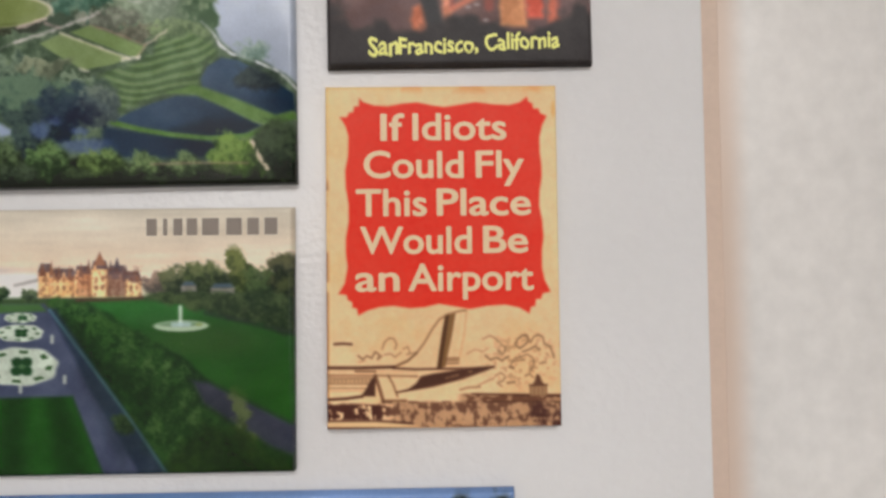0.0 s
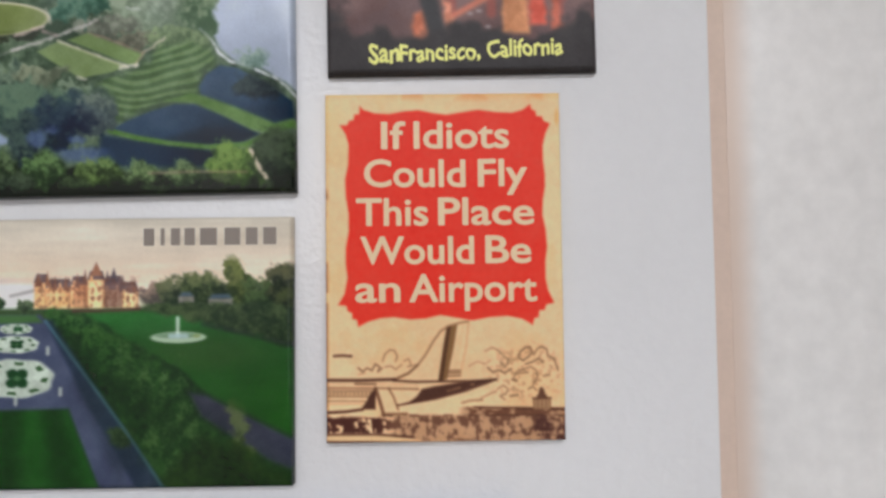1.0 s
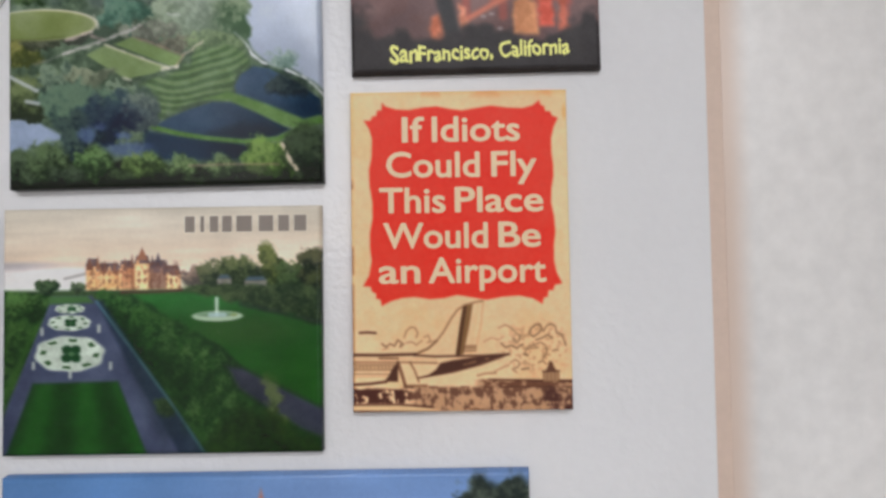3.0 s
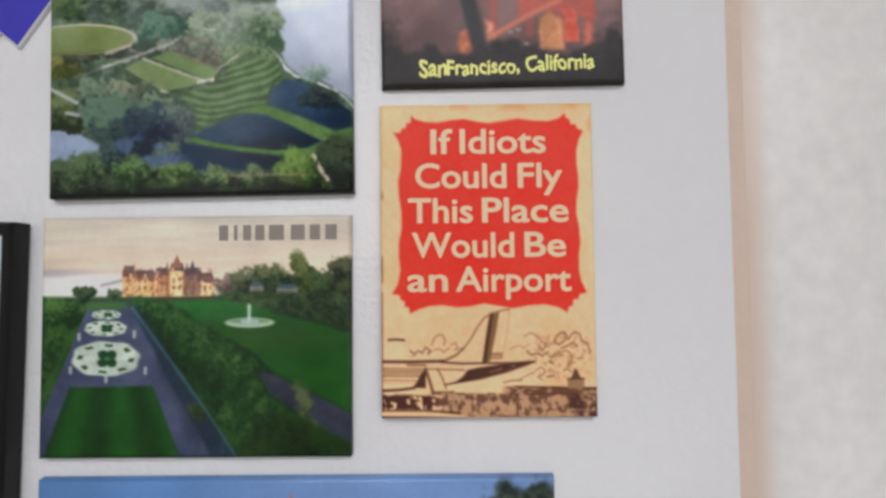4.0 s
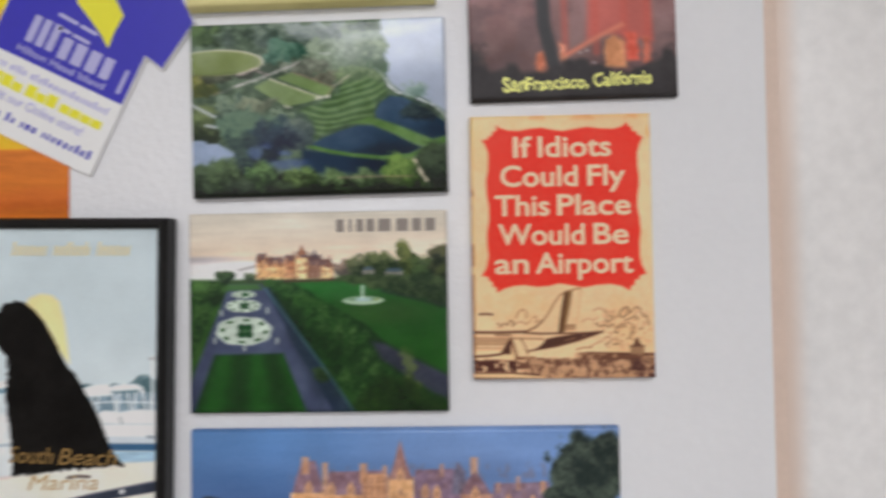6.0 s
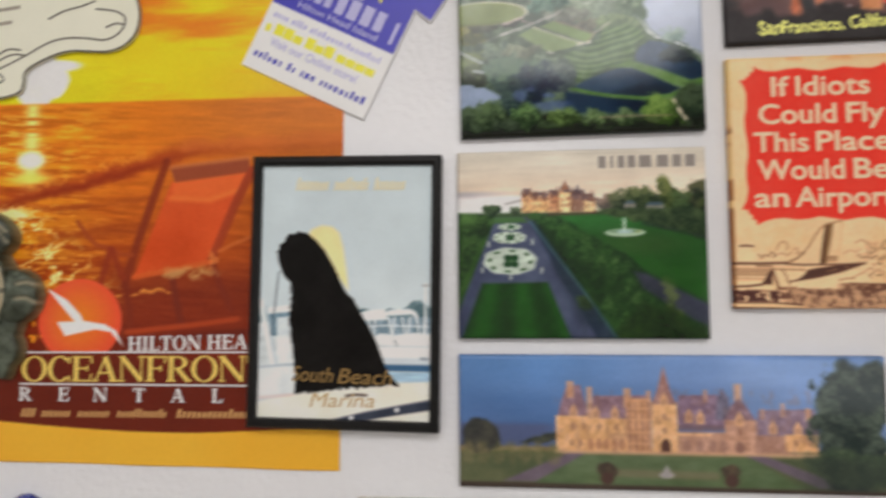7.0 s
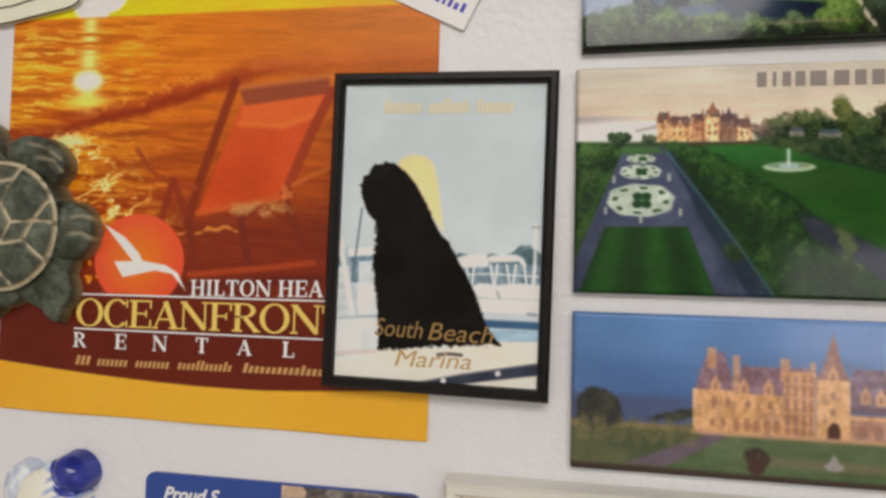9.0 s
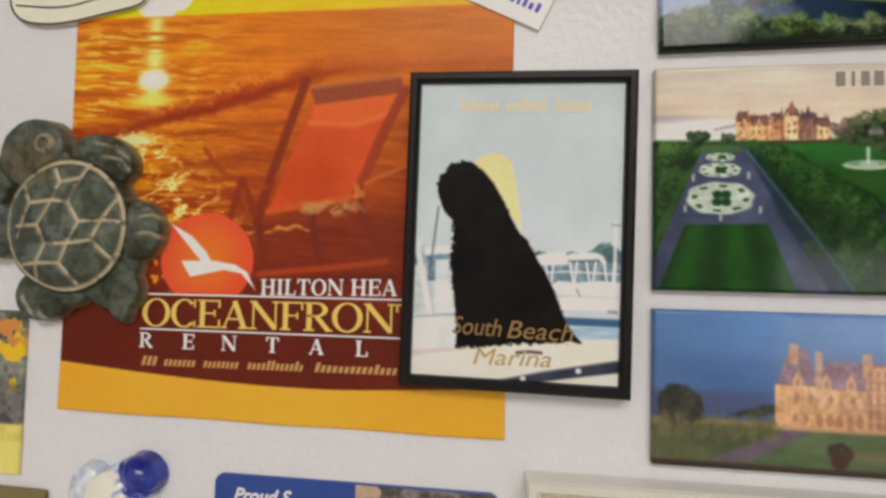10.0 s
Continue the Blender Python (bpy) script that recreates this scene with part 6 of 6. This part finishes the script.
art = Art(w - 2 * rail + 0.0006, h - 2 * rail + 0.0006, 740, 1114, 146, 683)
picture = sheet("photo", art, paint_photo(art, 4.5), M_PHOTO, photo_thing, 0.0042, 0.0042, 0.0, "colour photo of boats in a marina")
for x0, x1, n in ((816, 884, 9), (900, 972, 12), (988, 1052, 9)):
    bars("caption_bar", art, x0, x1, 200, 200, 27, [v for k in range(n) for v in (0.62, 0.5)][:-1], I_PALEGOLD, picture, 0.0044, "pale gold caption", 0.2)
lettering("South", art, 816, 906, 604, 606, 31, I_DULLGOLD, picture, 0.0044, 0.0, 0.24)
lettering("Beach", art, 916, 1034, 607, 608, 31, I_DULLGOLD, picture, 0.0044, 0.0, 0.24)
lettering("Marina", art, 856, 996, 657, 655, 29, I_BRASS, picture, 0.0044, 0.0, 0.24)

# ---- shirt-shaped card ----
ang = 26.0
u0, n0 = Vector((math.cos(radians(ang)), 0, -math.sin(radians(ang)))), Vector((math.sin(radians(ang)), 0, math.cos(radians(ang))))
base = Vector((-0.190, 0, 1.538))
mid = base + u0 * 0.024 + n0 * 0.034
shirt = thing("shirt_card", mid.x, mid.z, "white and blue shirt-shaped advertising magnet", "magnet", ang, GROUP)
sart = Art(0.048, 0.068, 0, 48, 68, 0)
outline = [(0, 0), (48, 0), (48, 41.2), (54.4, 39.6), (57.4, 57.5), (50, 63.5), (35, 68), (30, 64.5), (24, 63.2), (18, 64.5), (13, 68), (-2, 63.5), (-9.4, 57.5), (-6.4, 39.6), (0, 41.2)]
card = part("card", slab([sart.place(a, b) for a, b in outline], -0.0013, -0.0001, 0.0002), M_CARDWHITE, shirt)
blue = [(0.4, 24.4), (47.6, 24.4), (47.6, 41.6), (54.2, 40.1), (57.0, 57.3), (49.8, 63.1), (35, 67.5), (30, 64.1), (24, 62.8), (18, 64.1), (13, 67.5), (-1.8, 63.1), (-9.0, 57.3), (-6.2, 40.1), (0.4, 41.6)]
bm = bmesh.new()
bm.faces.new([bm.verts.new((*[c for c in (sart.place(a, b)[0],)], -0.0014, sart.place(a, b)[1])) for a, b in blue])
part("blue_print", bm, I_BLUE, card, "deep blue printed shirt")
bars("small_print", sart, 3, 44.5, 19.8, 19.4, -2.4, word_texture(6, 26), I_LILAC, card, 0.0014)
bars("phone_bar", sart, 2.2, 44.5, 14.2, 14.2, -4.0, [1.6, 1.4, 3, .3, 3, .3, 3, 1.2, 3, .3, 3, .3, 3, 1.2, 3, .3, 3, .3, 3, .3, 3], I_SUN, card, 0.0014, "yellow telephone line")
lettering("Visit our Online store!", sart, 6, 40, 10.2, 10.0, -2.9, I_LILAC, card, 0.0014, 0.01)
bars("web_bar", sart, 2.5, 45.5, 4.6, 4.4, -2.8, word_texture(7, 20), I_BLUE, card, 0.0014, "blue web address line")
bars("logo_bar", sart, 10.5, 20, 30, 30, -9, [2.2, 1.0, 2.2, 1.0, 2.2], I_LILAC, card, 0.0015, "white logo shapes")
bars("logo_bar", sart, 22, 40, 29.4, 29.2, -7, [2.6, 1.2, 3.0, 1.2, 3.0, 1.2, 2.6], I_LILAC, card, 0.0015)
lettering("Hilton Head Island", sart, 9.5, 40, 26.2, 26.0, -2.3, I_LILAC, card, 0.0015, 0.01)
bars("logo_line", sart, 44.2, 45.4, 27, 27, -8, [1], I_LILAC, card, 0.0015)
bm = bmesh.new()
bm.faces.new([bm.verts.new((sart.place(a, b)[0], -0.0015, sart.place(a, b)[1])) for a, b in ((18, 52), (21, 47.5), (26, 45), (31.5, 42), (36, 38.6), (35.6, 44), (36, 50), (30, 55), (23, 56))])
part("logo_patch", bm, I_SUN, card, "yellow logo patch")
bars("logo_line", sart, 17, 31, 41.5, 40.5, -1.2, [7, 1, 6], I_LILAC, card, 0.0015)
bars("logo_line", sart, 19, 30, 37.6, 37.0, -1.2, [4, 1, 6], I_LILAC, card, 0.0015)

# ---- cream cut-out magnet with a pen drawing ----
def smooth_ring(points, times=2):
    for _ in range(times):
        out = []
        for (ax, ay), (bx, by) in zip(points, points[1:] + points[:1]):
            out += [(ax * 0.75 + bx * 0.25, ay * 0.75 + by * 0.25), (ax * 0.25 + bx * 0.75, ay * 0.25 + by * 0.75)]
        points = out
    return points


def curve_pts(points, cx, cz, times=2):
    return smooth_line([(a / 1000 - cx, 1.4 + b / 1000 - cz) for a, b in points], times)


M_CREAM = material("cream_card", ink(228, 216, 198), 0.45, vary=0.03, scale=120, bump=0.04)
I_PEN = flat_ink("brown_pen_ink", 58, 48, 40)
ccx, ccz = -0.272, 1.555
cut = thing("cutout_magnet", ccx, ccz, "cream cut-out magnet with a brown pen drawing and small print", "magnet", 0, GROUP)
ring = [(-321, 140), (-319, 127), (-303, 124.5), (-284, 128), (-272, 130), (-270.5, 134), (-271, 138.5), (-262, 143), (-254, 145.3), (-246, 144.6), (-238, 144), (-231, 147), (-227.4, 153), (-227.6, 161), (-232, 172), (-250, 181), (-285, 180), (-312, 165)]
ring = smooth_ring(ring)
local = [(a / 1000 - ccx, 1.4 + b / 1000 - ccz) for a, b in ring]
plate = part("plate", slab(local, -0.0018, -0.0001, 0.0003), M_CREAM, cut)
ribbon("edge_line", local + local[:1], 0.0007, I_PEN, plate, 0.00185, "dark outline")
for pts in ([(-318, 132), (-300, 130), (-286, 133.5), (-276, 135), (-286, 141), (-296, 143)], [(-284, 138), (-272, 143), (-262, 148.5), (-255, 150), (-246, 149.4), (-240, 148), (-234, 151), (-232, 156), (-236, 159), (-244, 160)],
            [(-292, 139), (-283, 141), (-276, 145), (-270, 144)], [(-282, 144), (-277, 147), (-272, 146)], [(-262, 157), (-256, 160), (-250, 161), (-244, 163)], [(-240, 153), (-236, 154.6), (-233, 153.6)]):
    ribbon("pen_line", curve_pts(pts, ccx, ccz), 0.0006, I_PEN, plate, 0.0019)
cart = Art(0.09, 0.05, -317, -227, 180, 130)
for i in range(4):
    bars("small_print", cart, -312 + 3 * i, -276 + 3 * i, 152 + 5.5 * i, 156 + 5.5 * i, -1.3, [7, 1, 10, 1, 6, 1, 9], flat_ink("grey_print", 150, 142, 128) if i == 0 else bpy.data.materials["grey_print"], plate, 0.0019)


# ---- modelled ceramic pieces ----
def relief(name, x0, x1, z0, z1, per_mm, height, colour, label, category, mat, parent=None):
    """A solid shaped by height(X, Z) in millimetres before the panel; nothing where it is 0."""
    nx, nz = int((x1 - x0) * per_mm) + 1, int((z1 - z0) * per_mm) + 1
    X, Z = np.meshgrid(np.linspace(x0, x1, nx), np.linspace(z1, z0, nz))
    H = height(X, Z)
    rgb = inks(colour(X, Z, H)).reshape(-1, 3)
    cx, cz = (x0 + x1) / 2, (z0 + z1) / 2
    co = np.stack([(X - cx) / 1000, -np.maximum(H, 0) / 1000, (Z - cz) / 1000], -1).reshape(-1, 3)
    idx = np.arange(nx * nz).reshape(nz, nx)
    quads = np.stack([idx[:-1, :-1], idx[1:, :-1], idx[1:, 1:], idx[:-1, 1:]], -1).reshape(-1, 4)
    keep = (H.reshape(-1)[quads] > 0).any(1)
    ob = grid_mesh(name, co, quads[keep], rgb, mat, parent, label if parent else "")
    if parent is None:
        ob.matrix_world = pose(cx / 1000, 0.003, 1.4 + cz / 1000)
        tagged(ob, label, category, GROUP)
    return ob


def dome(X, Z, cx, cz, rx, rz, top, base, ang=0.0, steep=9):
    """A rounded lump: a steep side wall of height base under a dome that adds top."""
    c, s = math.cos(radians(ang)), math.sin(radians(ang))
    u, v = ((X - cx) * c + (Z - cz) * s) / rx, (-(X - cx) * s + (Z - cz) * c) / rz
    d = np.clip(1 - u * u - v * v, 0, 1)
    return np.where(d > 0, base * np.clip(d * steep, 0, 1) ** 0.5 + top * np.sqrt(d), 0)


SHELL = (-291.2, 58.8)
SEAMS = [[(-18, 100), (-6, 78), (30, 86), (40, 115)], [(-6, 78), (-18, 45), (12, 42), (30, 86)], [(-75, 70), (-60, 40), (-18, 45), (-42, 0), (-82, -2)], [(-60, 40), (-82, -25)], [(12, 42), (33, 7), (15, -32), (-25, -33), (-42, 0)],
         [(33, 7), (70, 10), (97, 8)], [(92, 48), (70, 10), (55, -25), (86, -60)], [(15, -32), (55, -25)], [(15, -32), (-2, -67), (26, -104)], [(-25, -33), (-45, -68), (-48, -95)], [(-74, -72), (-45, -68), (-2, -67)]]
CLAWS = [[(-283, 85.0), (-276.6, 83.6), (-272.6, 80.2)], [(-279.6, 80.8), (-274.6, 79.6), (-272.2, 76.6)], [(-267, 62.0), (-264, 62.6), (-260.8, 61.4)], [(-267, 57.0), (-264, 57.2), (-260.8, 55.4)], [(-306.6, 36.6), (-304.6, 33), (-302.6, 30.4)], [(-301.4, 33), (-300, 30.6), (-298, 29)]]


def shell_lines(X, Z):
    """Incised lines on the shell: its rim and the seams between the plates."""
    cx, cz = SHELL
    r = np.hypot((X - cx) / 20.2, (Z - cz) / 20.2)
    m = 1 - ramp(np.abs(r - 0.98) * 20, 0.35, 0.9)
    for seam in SEAMS:
        m = np.maximum(m, stroke(X, Z, [(cx + 0.190 * a, cz + 0.172 * b) for a, b in seam], 0.9, 0.55))
    return m * (r < 1.03)


def turtle_lumps(X, Z):
    """The heights of the turtle's parts before they run into one another."""
    join = lambda *lumps: np.maximum.reduce([dome(X, Z, *lump) for lump in lumps])
    return [("shell", join((*SHELL, 21.8, 21.6, 4.6, 5.2, 0, 12)) + 0.6), ("head", join((-305.6, 82.0, 12.2, 11.2, 3.2, 4.8, 20), (-300, 76, 10, 9, 2, 4.6))), ("flipper", join((-281.4, 80.0, 11.4, 7.6, 2.4, 4.4, -18), (-277.4, 78.4, 6.4, 7.0, 2.0, 4.4))), ("flipper", join((-269.4, 57.6, 9.0, 9.6, 2.4, 4.2, -4), (-276, 57, 10, 8, 2, 4))),
            ("flipper", join((-300.6, 37.0, 9.8, 8.6, 2.4, 4.2, 10), (-293, 39, 9, 6, 1.6, 4))), ("flipper", join((-317.6, 57, 8, 9, 2.4, 4.2), (-322, 73, 9, 9, 2.4, 4.2, -30))),
            ("tail", join((-278.4, 42.0, 12.5, 8.4, 1.4, 4.4, -30), (-274.4, 38.6, 4.6, 9.4, 1.2, 4.4, 8), (-272.6, 40, 3.2, 11.4, 0.8, 4.4, 0), (-279, 50, 12, 12, 1.2, 4.4)))]


def turtle_part(n):
    def height(X, Z):
        lumps = turtle_lumps(X, Z)
        H = np.maximum.reduce([h for _, h in lumps])
        mine = np.isclose(lumps[n][1], H) & (H > 0.61)
        for _ in range(3):  # let neighbours overlap a little, so that no gap opens between them
            grown = mine.copy()
            grown[1:], grown[:-1] = grown[1:] | mine[:-1], grown[:-1] | mine[1:]
            grown[:, 1:], grown[:, :-1] = grown[:, 1:] | mine[:, :-1], grown[:, :-1] | mine[:, 1:]
            mine = grown
        H = np.where(H > 0.61, H, 0)
        on = H > 0
        H = H - 0.9 * shell_lines(X, Z) * on
        for pts in CLAWS:
            H = H - 1.0 * stroke(X, Z, pts, 0.9, 0.8) * on
        eye = np.hypot(X + 299.8, Z - 84.6)
        H = H + 0.8 * ramp(eye, 3.2, 2.2) * on - 1.0 * ramp(eye, 1.8, 1.2) * on
        H = H + (fbm(X, Z, 6, 181, 3) - 0.5) * 0.5 * on
        return np.where(mine & on, np.maximum(H, 0.05), 0)
    return height


def turtle_colour(X, Z, H):
    full = np.maximum.reduce([h for _, h in turtle_lumps(X, Z)])
    img = np.array((66, 72, 60.0)) + (fbm(X, Z, 9, 182, 4)[..., None] - 0.5) * np.array((50, 54, 52)) + (fbm(X, Z, 1.6, 183, 3)[..., None] - 0.5) * 36
    img = lay(img, ramp(fbm(X, Z, 13, 184), 0.5, 0.8) * 0.7, (92, 102, 98))
    img = lay(img, ramp(fbm(X, Z, 8, 187), 0.55, 0.8) * 0.6, (44, 50, 44))
    img = lay(img, oval(X, Z, -303, 79, 11, 6, 0.7) * 0.55, (98, 78, 50))
    img = lay(img, shell_lines(X, Z) * 0.9, np.array((186, 172, 142.0)) + (fbm(X, Z, 3, 185)[..., None] - 0.5) * 40)
    eye = np.hypot(X + 299.8, Z - 84.6)
    img = lay(img, ramp(np.abs(eye - 2.5), 0.9, 0.4) * 0.8, (152, 136, 112))
    for pts in CLAWS:
        img = lay(img, stroke(X, Z, pts, 0.9, 0.9) * 0.75, (160, 150, 126))
    img = lay(img, ramp(fbm(X, Z, 3, 186, 4), 0.62, 0.8) * 0.45, (34, 38, 32))
    # bare clay shows round the lower edge
    return lay(img, ramp(full, 4.4, 1.2) * 0.85, np.array((146, 126, 90.0)) + (fbm(X, Z, 4, 188)[..., None] - 0.5) * 40)


turtle = thing("turtle_magnet", -0.292, 1.461, "dark green glazed ceramic turtle magnet with incised shell", "magnet", 0, GROUP)
for n, (part_name, words) in enumerate((("shell", "domed shell with pale incised plates"), ("head", "rounded head with a ringed eye"), ("flipper", ""), ("flipper", ""), ("flipper", ""), ("flipper", ""), ("tail", "flat pointed rear edge"))):
    relief(part_name, -330, -254, 24, 98, 3.4, turtle_part(n), turtle_colour, words, "", M_CERAMIC, turtle)


def doll_height(X, Z):
    return np.maximum.reduce([dome(X, Z, -273.5, -28.0, 11, 12.5, 5, 4), dome(X, Z, -281, -26, 7.0, 11.5, 3.0, 4.0, 12), dome(X, Z, -264.2, -16.6, 6.6, 5.4, 6.0, 3.0, -34), dome(X, Z, -271.0, -17.6, 7.0, 4.2, 2.6, 4.4, 28), dome(X, Z, -265.5, -27, 5.6, 8, 3, 5.0), dome(X, Z, -273, -50, 14, 17, 6, 7)])


def doll_colour(X, Z, H):
    img = np.zeros(X.shape + (3,)) + np.array((232, 224, 206.0)) + (fbm(X, Z, 8, 191)[..., None] - 0.5) * 12
    rim = np.clip(oval(X, Z, -274, -26, 13.6, 15.6, 0.06) - oval(X, Z, -272.6, -28.5, 10.0, 13, 0.06), 0, 1)
    img = lay(img, rim * 0.85, np.array((176, 190, 216.0)) + (fbm(X, Z, 3, 192)[..., None] - 0.5) * 70)
    img = lay(img, (X < -280.5) * 0.8, np.array((188, 196, 214.0)) + (fbm(X, Z, 3, 193)[..., None] - 0.5) * 90)
    knob = oval((X + 264.6) * 0.788 - (Z + 16.2) * 0.616, (X + 264.6) * 0.616 + (Z + 16.2) * 0.788, 0, 0, 7.4, 6.2, 0.06) * ramp(X + 0.35 * Z, -275.8, -275.0)
    img = lay(img, ramp(X, -272, -270) * (np.sin(X * 1.1 - Z * 1.9) > 0.2) * 0.75, (126, 148, 196))
    return lay(img, knob, np.array((30, 44, 136.0)) + (fbm(X, Z, 3, 194)[..., None] - 0.5) * 44)


relief("doll_magnet", -292, -252, -68, -6, 4, doll_height, doll_colour, "plain blue and white glazed ceramic figure magnet", "magnet", M_GLAZE)

# ---- lower and outer cards ----
ring = [(cx + 3 * math.cos(radians(a)), cz + 3 * math.sin(radians(a))) for cx, cz, a0 in ((-239, -18.6, 180), (-159, -18.6, 90), (-159, -66.4, 0), (-239, -66.4, -90)) for a in range(a0, a0 - 91, -15)]
pcx, pcz = -0.199, 1.3575
proud = thing("plastic_card", pcx, pcz, "blue plastic card magnet with white lettering and a photo", "magnet", 0, GROUP)
M_BLUECARD = material("blue_plastic_card", ink(38, 68, 140), 0.28, vary=0.04, scale=80, bump=0.02)
card = part("card", slab([(a / 1000 - pcx, 1.4 + b / 1000 - pcz) for a, b in ring], -0.0011, -0.0001, 0.0002), M_BLUECARD, proud)
art = Art(0.0405, 0.034, 0, 40.5, 0, 34)
bit = sheet("card_photo", art, paint_card_photo(art, 3), M_MATTE, card, 0.00125, 0.00125, 0.0, "small grey crowd of shapes in a photo")
bit.location = (0.0215, 0, 0.0095)
art = Art(0.086, 0.0538, -242, -156, -15.6, -69.4)
lettering("Proud S", art, -235.5, -217.5, -23.4, -23.2, -3.8, I_WHITE, card, 0.0012, 0.03, 0.3)

x, z, w, h = at_mm(-148.5, -46, -85, -8.6)
acrylic = thing("acrylic_frame", x, z, "clear acrylic magnet frame with a faded picture", "picture frame", 0, GROUP)
M_ACRYL = material("greenish_acrylic", (0.78, 0.76, 0.68), 0.12, vary=0.04, scale=60, coat=0.5)
bm = bmesh.new()
profile = [(0, 0.0), (0, -0.0075), (0.0008, -0.0085), (0.0028, -0.0085), (0.004, -0.007), (0.0045, -0.004), (0.0045, 0.0)]
rings = []
for sx, sz in ((-1, -1), (1, -1), (1, 1), (-1, 1)):
    rings.append([bm.verts.new((sx * (w / 2 - d), y, sz * (h / 2 - d))) for d, y in profile])
for a, b in zip(rings, rings[1:] + rings[:1]):
    for i in range(len(profile) - 1):
        bm.faces.new((a[i], a[i + 1], b[i + 1], b[i]))
bmesh.ops.recalc_face_normals(bm, faces=bm.faces)
part("acrylic_rim", bm, M_ACRYL, acrylic, "clear greenish acrylic rim")
art = Art(w - 0.0086, h - 0.0086, 0, 93, 0, 68)
sheet("picture", art, paint_insert(art, 2), M_MATTE, acrylic, 0.003, 0.003, 0.0, "faded picture")

foil_magnet("flower_magnet", (-378, -309.3, -20.8, 31.6), (0, 69, 0, 52.4), paint_flowers, 3.5, "photo magnet of yellow flowers with a yellow strip", 0.6, 0.0016, M_MATTE, 0.0003)
x, z, w, h = at_mm(-372, -299.3, -80, -24.6)
olive = thing("olive_magnet", x, z, "plain olive brown rectangular magnet", "magnet", 0.8, GROUP)
part("plate", bevelled_box(-w / 2, w / 2, -0.0022, -0.0001, -h / 2, h / 2, 0.0007, 3), flat_ink("olive_print", 112, 100, 62, 0.35), olive)
foil_magnet("straw_magnet", (-115.5, -38, 168.2, 222), (0, 77, 0, 54), paint_top, 3, "pale straw coloured magnet above the garden picture", -0.6, 0.0045, M_FOIL, 0.002)
